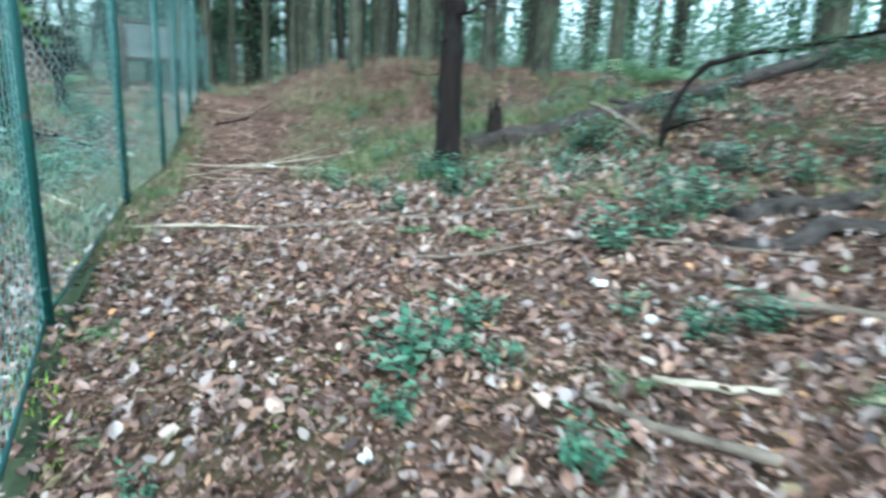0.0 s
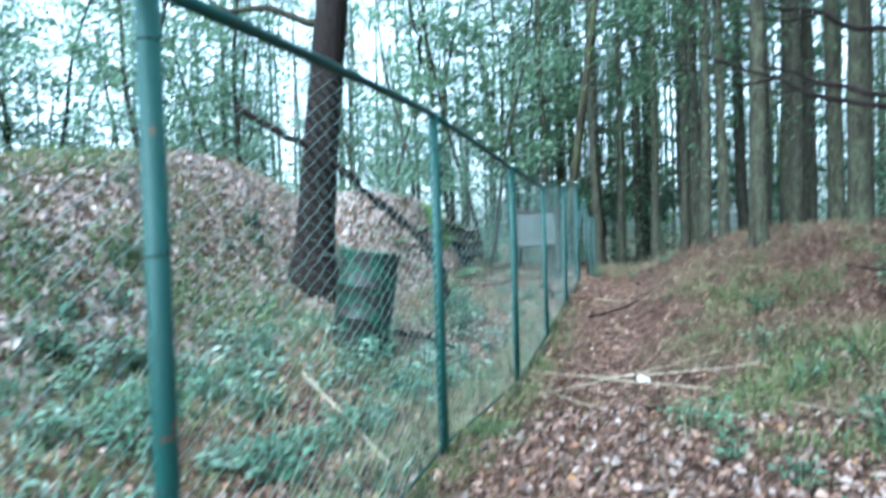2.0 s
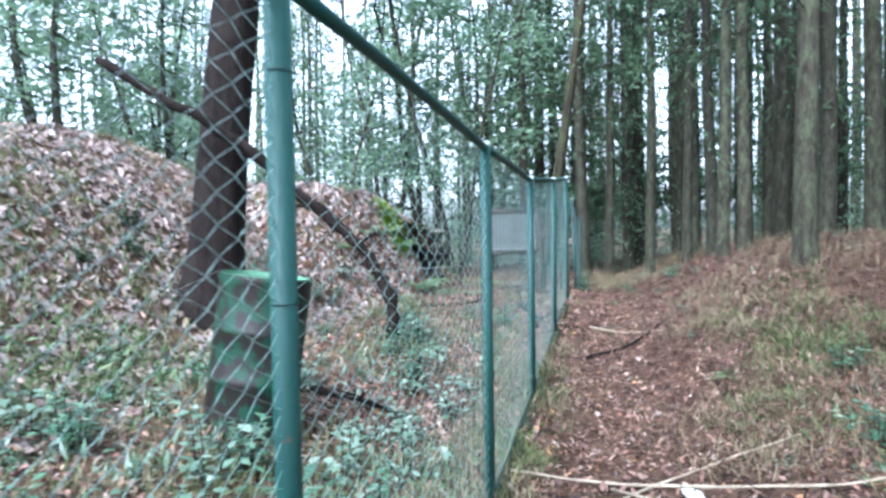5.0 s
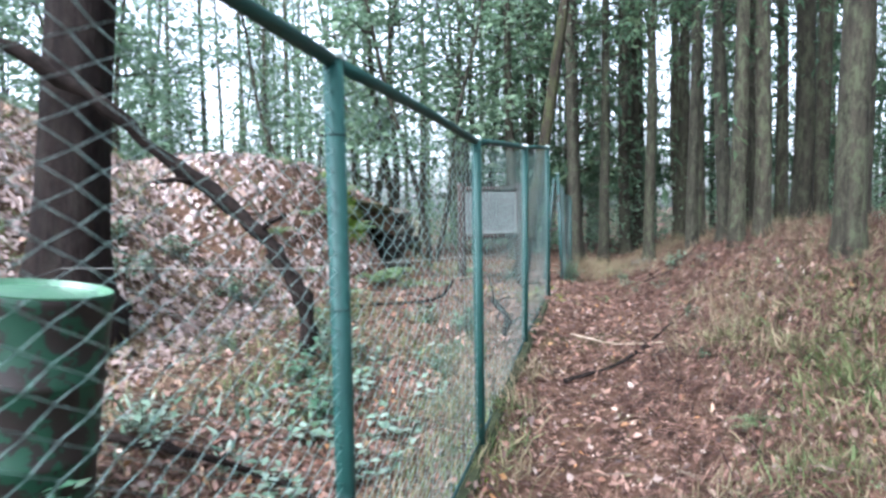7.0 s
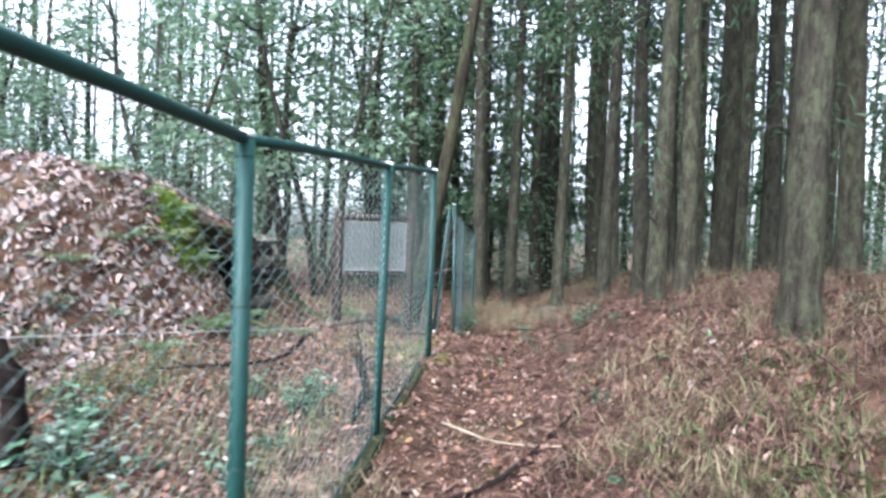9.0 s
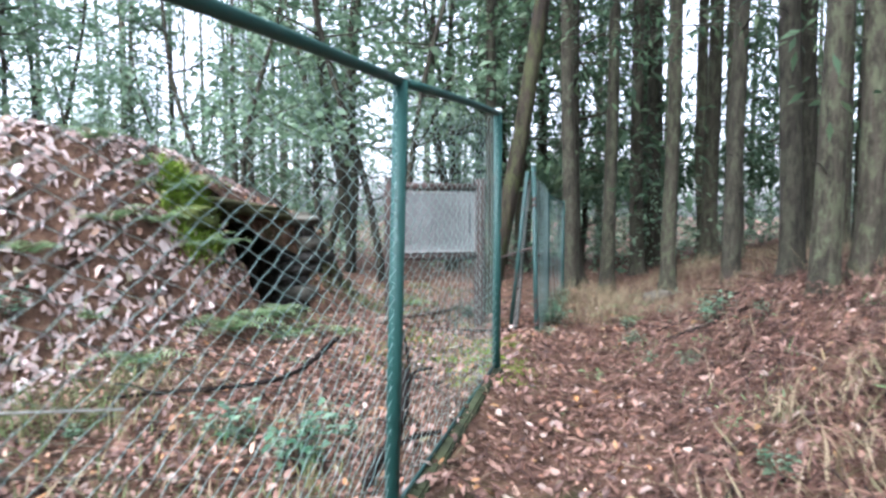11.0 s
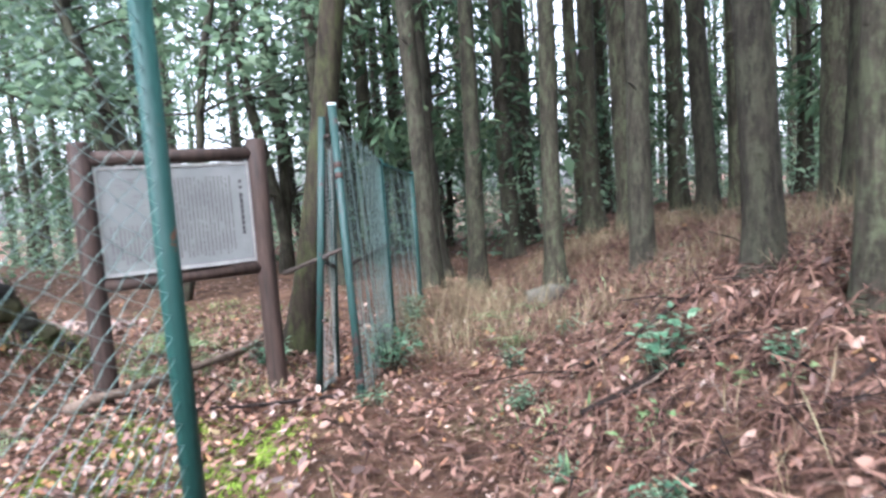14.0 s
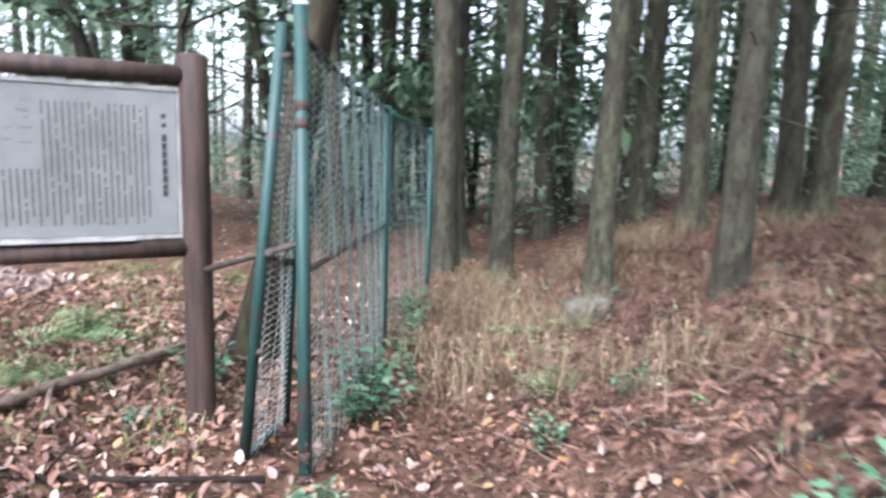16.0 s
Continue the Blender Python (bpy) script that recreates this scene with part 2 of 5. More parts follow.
def height(x, y, hollow=True):
    """The ground; hollow cuts the chamber out of the mound."""
    x, y = np.asarray(x, float), np.asarray(y, float)
    s, d = to_sd(np.asarray(x, float), np.asarray(y, float))
    z = 0.92 - 0.30 * bell(s, 7.6, 2.4) + 0.12 * bell(s, 13.2, 2.6) - 1.6 * step(19, 60, s)
    k = 0.17 + 0.10 * bell(s, 6.5, 2.5) + 0.55 * step(7.5, 11.5, s) - 0.20 * step(15.2, 18, s) - 0.2 * step(21, 30, s)
    cap = 9 - 7.7 * step(6.5, 10.2, s) + 2.0 * step(21, 34, s)
    e = np.log1p(np.exp(np.minimum((d - 1.2) * 3, 60))) / 3 + np.maximum(d - 21.2, 0)
    z = z + k * cap * np.tanh(e / cap) * (1 - 0.5 * step(24, 40, s))
    z = z + 0.10 * bell(d, 0.0, 0.35) * step(6, 9, s)
    z = z - 0.12 * np.exp(-((x - 0.42) ** 2 + (y - 5.55) ** 2) / 1.2) - 0.10 * np.exp(-((x + 4.15) ** 2 + (y - 6.15) ** 2) / 0.5)
    m = (np.abs((s - 7.2) / 8.6) ** 4 + np.abs((d + 9.4) / 7.0) ** 4) ** 0.25
    z = z + 0.12 * step(-0.3, -2, d) + 0.26 * step(-0.4, -1.8, d) * bell(s, 7.8, 3.4)
    z = z - 0.13 * step(1.0, 0.1, d) * bell(s, 1.4, 2.6) - 0.06 * bell(d, 0.15, 0.5) * step(8, 4, s)
    rise = (2.35 - 0.62 * step(8.5, 4.5, s)) * step(0, 0.47, 1 - m)
    wide = 2.35 + 0.40 * step(12.6, 11.5, y)
    c = (np.abs((x + 9.4) / wide) ** 4 + np.abs((y - 11.6) / 3.2) ** 4) ** 0.25
    over = 1.75 * step(0, 0.46, 1 - c) * (1 - 0.19 * np.clip(y - 11.3, 0, 3))
    rise = np.maximum(rise, over)
    roof = np.interp(y, (11.4, 12.0, 12.4, 13.0, 13.4, 13.65, 13.95, 14.3), (2.3, 2.43, 2.36, 2.25, 2.02, 1.66, 1.24, 0.95)) - 4 * step(11.7, 11.4, y)
    full = np.maximum(z + rise, roof - 3 * step(-7.78, -7.45, x) - 3 * step(-9.9, -10.8, x))
    if hollow:
        cut = step(-9.35, -9.15, x) * step(0, 0.18, y - 11.72 - 0.45 * step(-7.75, -7.0, x)) * (1 - step(13.0, 13.15, y)) * (c < 1.2)
        full = z * cut + full * (1 - cut)
    z = full
    z = z - 3.0 * step(-16, -60, d)
    heap = np.sin(7.3 * s + 3.1 * d) * np.sin(5.1 * d - 2.7 * s) + 0.7 * np.sin(11.3 * s - 4.7 * d + 1) * np.sin(6.1 * s + 9.7 * d)
    z = z + 0.06 * heap * step(1.3, 2.1, d) * step(7, 9.5, s) * (np.abs(s) < 30) + 0.012 * heap * (np.abs(s) < 30)
    z = z + 0.035 * np.sin(1.9 * s + 1.3 * d) * np.sin(1.3 * d - 0.7 * s) + 0.02 * np.sin(4.1 * s - 2 * d) * np.cos(3.7 * d)
    return z


def ground_at(x, y):
    return float(height(x, y))


# ---- mesh helpers ----
def finish(ob, mat, smooth):
    mats = mat if isinstance(mat, (list, tuple)) else [mat]
    for m in mats:
        ob.data.materials.append(m)
    if smooth:
        ob.data.polygons.foreach_set("use_smooth", [True] * len(ob.data.polygons))
    return ob


def part(name, bm, mat, parent=None, label="", smooth=False):
    me = bpy.data.meshes.new(name)
    bm.to_mesh(me)
    bm.free()
    ob = finish(new(name, me), mat, smooth)
    if parent:
        ob.parent = parent
    return tagged(ob, label)


def raw(name, verts, faces, mat, parent=None, label="", smooth=False):
    """Faces are one array, all with the same number of corners."""
    verts, faces = np.asarray(verts, np.float32), np.asarray(faces, np.int32)
    me = bpy.data.meshes.new(name)
    n, k = faces.shape
    me.vertices.add(len(verts))
    me.vertices.foreach_set("co", verts.ravel())
    me.loops.add(n * k)
    me.loops.foreach_set("vertex_index", faces.ravel())
    me.polygons.add(n)
    me.polygons.foreach_set("loop_start", np.arange(0, n * k, k, dtype=np.int32))
    me.polygons.foreach_set("loop_total", np.full(n, k, np.int32))
    me.update(calc_edges=True)
    me.validate()
    ob = finish(new(name, me), mat, smooth)
    if parent:
        ob.parent = parent
    return tagged(ob, label)


def thing(name, at=(0, 0, 0), turn=0.0):
    e = new(name)
    e.matrix_basis = pose(*at, 0, 0, turn)
    return e


def tube(bm, points, radii, sides=8, cap=True, rough=0.0, rng=random):
    """A round rod through the points; rough makes it knotty."""
    points = [Vector(p) for p in points]
    rings = []
    side = None
    for i, p in enumerate(points):
        way = (points[min(i + 1, len(points) - 1)] - points[max(i - 1, 0)]).normalized()
        if side is None:
            side = way.orthogonal().normalized()
        side = (side - way * side.dot(way)).normalized()
        up = way.cross(side)
        r = radii[i] if isinstance(radii, (list, tuple)) else radii
        ring = []
        for k in range(sides):
            a = 2 * math.pi * k / sides
            q = r * (1 + (rng.uniform(-rough, rough) if rough else 0))
            ring.append(bm.verts.new(p + (side * math.cos(a) + up * math.sin(a)) * q))
        rings.append(ring)
    for a, b in zip(rings, rings[1:]):
        for k in range(sides):
            bm.faces.new((a[k], a[(k + 1) % sides], b[(k + 1) % sides], b[k]))
    if cap:
        bm.faces.new(rings[0][::-1])
        bm.faces.new(rings[-1])
    return bm


def boxed(bm, lo, hi, bevel=0.0):
    made = bmesh.ops.create_cube(bm, size=1)["verts"]
    for v in made:
        v.co = Vector([lo[i] + (hi[i] - lo[i]) * (v.co[i] + 0.5) for i in range(3)])
    if bevel:
        edges = list({e for v in made for e in v.link_edges})
        bmesh.ops.bevel(bm, geom=edges, offset=bevel, segments=2, affect="EDGES")
    return bm


def dead_leaves(pos, yaw, length, width, pitch, roll, curl):
    """Oval leaves of six corners folded along the rib and curled up at the rim."""
    n = len(pos)
    f = np.stack([np.cos(yaw) * np.cos(pitch), np.sin(yaw) * np.cos(pitch), np.sin(pitch)], 1)
    r0 = np.stack([-np.sin(yaw), np.cos(yaw), np.zeros(n)], 1)
    u0 = np.cross(f, r0)
    r = r0 * np.cos(roll)[:, None] + u0 * np.sin(roll)[:, None]
    u = np.cross(f, r)
    L, W, C = length[:, None], width[:, None] / 2, curl[:, None]
    v = np.stack([pos, pos + f * L * 0.3 + r * W * 0.9 + u * W * C, pos + f * L * 0.72 + r * W * 0.75 + u * W * C * 1.3, pos + f * L + u * L * C * 0.25,
                  pos + f * L * 0.68 - r * W * 0.8 + u * W * C * 1.2, pos + f * L * 0.28 - r * W + u * W * C], 1).reshape(-1, 3)
    i = np.arange(n)[:, None] * 6
    return v, np.concatenate([i + [0, 1, 2], i + [0, 2, 3], i + [0, 3, 4], i + [0, 4, 5]], 1).reshape(-1, 3)


def blades(pos, yaw, pitch, length, width, roll, bend=0.25, tip=0.15):
    """Leaf shapes of four corners and a mid rib: verts and quads for many leaves at once."""
    n = len(pos)
    cy, sy, cp, sp = np.cos(yaw), np.sin(yaw), np.cos(pitch), np.sin(pitch)
    f = np.stack([cy * cp, sy * cp, sp], 1)
    r0 = np.stack([-sy, cy, np.zeros(n)], 1)
    u0 = np.cross(f, r0)
    r = r0 * np.cos(roll)[:, None] + u0 * np.sin(roll)[:, None]
    u = np.cross(f, r)
    L, W = length[:, None], width[:, None]
    a = pos
    b = pos + f * L * 0.45 + r * W * 0.5 + u * W * bend
    c = pos + f * L - u * L * tip
    d = pos + f * L * 0.45 - r * W * 0.5 + u * W * bend
    v = np.stack([a, b, c, d], 1).reshape(-1, 3)
    i = np.arange(n)[:, None] * 4
    return v, np.concatenate([i + [0, 1, 3], i + [1, 2, 3]], 1).reshape(-1, 3)


def draped(v, roots):
    """Tilts what lies flat to the fall of the ground under it."""
    k = len(v) // len(roots)
    r = np.repeat(roots, k, 0)
    v = v.copy()
    v[:, 2] += np.clip(height(v[:, 0], v[:, 1], False) - height(r[:, 0], r[:, 1], False), -0.05, 0.05)
    return v


def strewn(name, s, d, size, aspect, mat, rng, lift=0.02, tilt=0.35, leaf=False):
    x, y = to_xy(s, d)
    n = len(x)
    z = np.where(y > 11.2, height(x, y, False), height(x, y)) + rng.uniform(0.0, lift, n)
    inside = (x > -9.4) & (x < -6.6) & (y > 11.7) & (y < 13.15) & (height(x, y, False) - height(x, y) > 0.05)
    ok = ~inside | (x < -7.7)
    x, y, z, n = x[ok], y[ok], z[ok], int(ok.sum())
    L = rng.uniform(size[0], size[1], n)
    if leaf:
        v, f = dead_leaves(np.stack([x, y, z], 1), rng.uniform(0, 6.28, n), L, L * rng.uniform(aspect[0], aspect[1], n), rng.uniform(-0.2, tilt, n), rng.uniform(-tilt, tilt, n) * 1.3, rng.uniform(-0.6, 1.2, n))
        v = draped(v, np.stack([x, y], 1))
        return tagged(raw(name, v, f, mat), kind="stuff")
    v, f = blades(np.stack([x, y, z], 1), rng.uniform(0, 6.28, n), rng.uniform(-tilt * 0.3, tilt, n), L, L * rng.uniform(aspect[0], aspect[1], n),
                  rng.uniform(-tilt, tilt, n), 0.18, 0.12)
    v = draped(v, np.stack([x, y], 1))
    return tagged(raw(name, v, f, mat), kind="stuff")


# ---- ground ----
def spaced(lo, hi, fine, far):
    mid = np.arange(lo, hi, fine)
    out, g = [], fine
    a = lo
    while a > -far:
        g *= 1.25
        a -= g
        out.append(a)
    up, g, a = [], fine, mid[-1]
    while a < far:
        g *= 1.25
        a += g
        up.append(a)
    return np.concatenate([out[::-1], mid, up])


def build_ground():
    ss, dd = spaced(-3, 20, 0.09, 350), spaced(-6.5, 7, 0.09, 350)
    S, D = np.meshgrid(ss, dd, indexing="ij")
    x, y = to_xy(S, D)
    z = height(x, y)
    near = (np.abs(S - 8) < 14) & (np.abs(D) < 8)
    rs = np.random.RandomState(3)
    z = z + near * rs.uniform(-0.012, 0.012, z.shape)
    a, b = S.shape
    i = np.arange(a * b).reshape(a, b)
    f = np.stack([i[:-1, :-1], i[:-1, 1:], i[1:, 1:], i[1:, :-1]], -1).reshape(-1, 4)
    g = raw("ground", np.stack([x, y, z], -1).reshape(-1, 3), f[:, ::-1], SOIL, smooth=True)
    return tagged(g, "brown forest soil with leaf mould and patches of moss", "ground", kind="structure")


build_ground()

# ---- fence ----
POSTS = [(-6.3, 0.42), (-4.2, 0.45), (-1.6, 0.46), (0.5, 0.37), (2.48, 0.06), (4.79, 0.0), (6.94, 0.02), (8.95, 0.0), (11.05, 0.0), (12.98, 0.0)]
TOPS = [2.72, 2.72, 2.71, 2.71, 2.725, 2.82, 2.705, 2.67, 2.81, 2.97]


def mesh_between(a, b, za0, za1, zb0, zb1, mat, parent, pitch=0.056, r=0.0019):
    """Chain link between two posts: each strand zigzags from top to bottom and hooks on its neighbours."""
    a, b = np.array(a), np.array(b)
    length = np.linalg.norm(b - a)
    n = int(length / pitch)
    rows = int((za1 - za0) / pitch * 1.0)
    way, out = (b - a) / length, np.array([(b - a)[1], -(b - a)[0]]) / length
    k = np.arange(rows * 2 + 1)
    V, F, base = [], [], 0
    rs = np.random.RandomState(int(length * 1000))
    for i in range(n):
        t = k / (rows * 2)
        u = (i + 0.5) * pitch + pitch * 0.52 * np.where((k + i) % 2 == 0, -1, 1) + 0.006 * np.sin(t * 7 + i * 0.3)
        q = np.clip(u / length, 0, 1)
        lo, hi = za0 + (zb0 - za0) * q, za1 + (zb1 - za1) * q
        z = lo + (hi - lo) * t
        o = 0.004 * np.where(k % 2 == 0, 1, -1) * (1 if i % 2 else 1) + 0.015 * np.sin(q * 3.14) * np.sin(t * 3.14)
        c = np.stack([a[0] + way[0] * u + out[0] * o, a[1] + way[1] * u + out[1] * o, z], 1)
        for j in range(3):
            an = 2.094 * j
            V.append(c + np.array([way[0] * math.cos(an) * r + out[0] * math.sin(an) * r, way[1] * math.cos(an) * r + out[1] * math.sin(an) * r, 0]))
        m = len(k)
        idx = np.arange(m - 1)
        for j in range(3):
            j2 = (j + 1) % 3
            F.append(np.stack([base + j * m + idx, base + j2 * m + idx, base + j2 * m + idx + 1, base + j * m + idx + 1], 1))
        base += 3 * m
    return raw("wire_mesh", np.concatenate(V), np.concatenate(F), mat, parent, "green coated chain-link mesh", smooth=True)


def build_fence():
    fence = thing("fence")
    tagged(fence, "green painted steel post fence with chain-link mesh beside the path", "fence")
    feet = []
    for (s, d), top in zip(POSTS, TOPS):
        x, y = to_xy(s, d)
        z = ground_at(x, y)
        feet.append((float(x), float(y), z, top, 0.12 if abs(s - 11.05) < 0.01 else 0.0))
        lean = feet[-1][4]
        bm = tube(bmesh.new(), [(x - UX * lean * 1.15, y - UY * lean * 1.15, z - 0.25), (x, y, top - 0.01)], 0.0295, 16)
        part("post", bm, GREEN_PAINT, fence, smooth=True)
        bm = tube(bmesh.new(), [(x, y, top - 0.012), (x, y, top + 0.006), (x, y, top + 0.014)], [0.032, 0.0315, 0.022], 16)
        part("post_cap", bm, CAP, fence, "pale worn cap", smooth=True)
    for p, q in zip(feet, feet[1:]):
        n = 6
        pts = [(p[0] + (q[0] - p[0]) * i / n, p[1] + (q[1] - p[1]) * i / n, p[3] - 0.018 + (q[3] - p[3]) * i / n + 0.008 * math.sin(math.pi * i / n)) for i in range(n + 1)]
        part("top_rail", tube(bmesh.new(), pts, 0.021, 12), GREEN_PAINT, fence, smooth=True)
        pts = [(p[0] + (q[0] - p[0]) * i / n, p[1] + (q[1] - p[1]) * i / n, p[2] + 0.07 + (q[2] - p[2]) * i / n) for i in range(n + 1)]
        part("bottom_rail", tube(bmesh.new(), pts, 0.009, 10), PALE_PAINT, fence, "thin dull bottom rail", True)
        mesh_between(p[:2], q[:2], p[2] + 0.10, p[3] - 0.045, q[2] + 0.10, q[3] - 0.045, WIRE, fence)
        for z0 in (0.2, 0.75, 1.3, 1.8):
            if p[2] + z0 < p[3]:
                part("wire_tie", tube(bmesh.new(), [(p[0] - UX * p[4] * (1 - z0 / 1.75), p[1] - UY * p[4] * (1 - z0 / 1.75), p[2] + z0 - 0.004 + k) for k in (0, 0.008)], 0.0303, 12), PALE_PAINT, fence, "thin dull green wire tie", smooth=True)


build_fence()


def build_kerb():
    """Low mossy kerb of cast blocks under the fence."""
    kerb = thing("kerb")
    tagged(kerb, "low moss-grown concrete kerb along the foot of the fence", "kerb", kind="structure")
    rs = random.Random(5)
    s = -6.2
    while s < 12.9:
        e = min(s + rs.uniform(0.55, 0.65), 12.95)
        ds = [float(np.interp(v, [p[0] for p in POSTS], [p[1] for p in POSTS])) for v in (s, e)]
        bm = bmesh.new()
        boxed(bm, (0, -0.045, -0.18), (1, 0.045, 0.035), 0.012)
        (x0, y0), (x1, y1) = to_xy(s + 0.004, ds[0] + 0.02), to_xy(e - 0.004, ds[1] + 0.02)
        z0, z1 = ground_at(x0, y0), ground_at(x1, y1)
        for v in bm.verts:
            t, o = v.co.x, v.co.y
            v.co = Vector((x0 + (x1 - x0) * t + UY * o, y0 + (y1 - y0) * t - UX * o, z0 + (z1 - z0) * t + v.co.z + rs.uniform(-0.003, 0.003)))
        part("kerb_block", bm, CONCRETE, kerb)
        s = e


build_kerb()


# ---- trees ----
def trunk_mesh(r, tall, seed, flare=1.35, lean=(0, 0), sides=16, roots=True):
    rs = random.Random(seed)
    bm = bmesh.new()
    hs = [-0.35, 0.0, 0.12, 0.3, 0.6, 1.0, 1.5, 2.2, 3.0, 4.0, 5.2, 6.5, 8, 10, 12.5, 15.5, 19]
    hs = [h for h in hs if h < tall] + [tall]
    ph = [rs.uniform(0, 6.28) for _ in range(4)]
    wob = rs.uniform(0.02, 0.06)
    rings = []
    for h in hs:
        hh = max(h, 0)
        q = r * (1 - 0.85 * hh / (tall + 1)) * (1 + (flare - 1) * math.exp(-hh / 0.28))
        cx = lean[0] * hh + wob * math.sin(hh * 0.5 + ph[0]) * min(1, hh / 2)
        cy = lean[1] * hh + wob * math.cos(hh * 0.4 + ph[1]) * min(1, hh / 2)
        ring = []
        for k in range(sides):
            a = 2 * math.pi * k / sides
            g = 1 + 0.03 * math.sin(5 * a + ph[2] + hh * 0.3) + 0.025 * math.sin(9 * a + ph[3]) + rs.uniform(-0.018, 0.018)
            if roots:
                g += 0.55 * math.exp(-hh / 0.24) * max(0, math.sin(3 * a + ph[3]) * math.sin(2 * a + ph[2])) ** 1.2
            ring.append(bm.verts.new((cx + q * g * math.cos(a), cy + q * g * math.sin(a), h)))
        rings.append(ring)
    for a, b in zip(rings, rings[1:]):
        for k in range(sides):
            bm.faces.new((a[k], a[(k + 1) % sides], b[(k + 1) % sides], b[k]))
    bm.faces.new(rings[-1])
    return bm


def sprays(centres, spread, count, size, rng, droop=-0.3, aspect=0.35):
    n = len(centres) * count
    c = np.repeat(np.asarray(centres), count, 0)
    off = rng.normal(0, 1, (n, 3)) * np.asarray(spread)
    L = rng.uniform(size[0], size[1], n)
    yaw = np.arctan2(off[:, 1], off[:, 0]) + rng.uniform(-0.9, 0.9, n)
    return blades(c + off, yaw, droop + rng.uniform(-0.6, 0.6, n), L, L * aspect * rng.uniform(0.7, 1.3, n), rng.uniform(-1, 1, n), 0.1, 0.1)


def cedar(seed, r=0.19, tall=19.0, bark=CEDAR_BARK, crown_from=5.5, flare=1.35, lean=(0, 0), stubs=7, leaves=1.0, low=0, big=1.0):
    tree = thing("cedar_tree")
    part("trunk", trunk_mesh(r, tall, seed, flare, lean), bark, tree, smooth=True)
    rs, rn = random.Random(seed), np.random.RandomState(seed)
    bm = bmesh.new()
    centres = []
    for i in range(stubs):
        h, a, n = rs.uniform(1.8, crown_from + 2), rs.uniform(0, 6.28), rs.uniform(0.3, 1.3)
        p0 = Vector((lean[0] * h, lean[1] * h, h))
        w = Vector((math.cos(a), math.sin(a), rs.uniform(-0.25, 0.3)))
        tube(bm, [p0, p0 + w * n * 0.5, p0 + w * n + Vector((0, 0, -0.1 * n))], [0.016, 0.011, 0.004], 5, rough=0.1, rng=rs)
    h = crown_from
    while h < tall - 0.5:
        reach = 0.5 + 2.0 * (1 - (h - crown_from) / (tall - crown_from)) * rs.uniform(0.6, 1.1)
        a = rs.uniform(0, 6.28)
        p0 = Vector((lean[0] * h, lean[1] * h, h))
        w = Vector((math.cos(a), math.sin(a), 0.15))
        end = p0 + w * reach + Vector((0, 0, -0.25 * reach))
        tube(bm, [p0, p0 + w * reach * 0.55, end], [0.03, 0.02, 0.006], 5)
        for f in (0.45, 0.75, 1.0):
            centres.append(tuple(p0.lerp(end, f)))
        h += rs.uniform(0.18, 0.42)
    for i in range(low):
        h, a = rs.uniform(2.4, crown_from), rs.uniform(0, 6.28)
        centres.append((math.cos(a) * 0.9, math.sin(a) * 0.9, h))
    tagged(part("branchwork", bm, bark, tree), kind="stuff")
    if centres:
        v, f = sprays(centres, (0.32, 0.32, 0.24), max(6, int(13 * leaves)), (0.14 * big, 0.34 * big), rn, -0.55, 0.30)
        part_ob = raw("crown", v, f, CEDAR, tree)
        tagged(part_ob, kind="stuff")
    return tagged(tree, "tall straight cedar with fibrous brown-grey bark", "tree", "cedars of the plantation")


def put(tree, x, y, turn=0.0, size=1.0, sink=0.05):
    m = pose(x, y, ground_at(x, y) - sink, 0, 0, turn) @ Matrix.Scale(size, 4)
    return copy_thing(tree, m)


NEAR = [(-3.19, 14.75, 0.104), (-2.84, 13.62, 0.102), (-1.58, 11.6, 0.127), (-7.2, 19.0, 0.155), (-5.15, 17.74, 0.112), (-4.06, 16.54, 0.108), (-6.3, 18.3, 0.14),
        (-0.47, 13.4, 0.19), (-6.9, 21.5, 0.18), (-5.5, 21.6, 0.19), (-3.7, 20.8, 0.18), (-3.3, 21.5, 0.17), (-2.35, 19.0, 0.18), (-1.9, 19.2, 0.19), (-2.45, 16.6, 0.18),
        (-6.75, 17.9, 0.15), (-4.6, 19.4, 0.17), (-1.0, 15.6, 0.17), (-1.62, 15.2, 0.15), (-2.60, 13.88, 0.12), (0.8, 12.6, 0.17), (1.7, 11.5, 0.19), (2.9, 11.4, 0.16), (-7.2, 23.5, 0.2), (-6.0, 23.2, 0.17),
        (-8.6, 18.6, 0.15), (-9.4, 21.0, 0.17), (-4.3, 23.6, 0.19)]


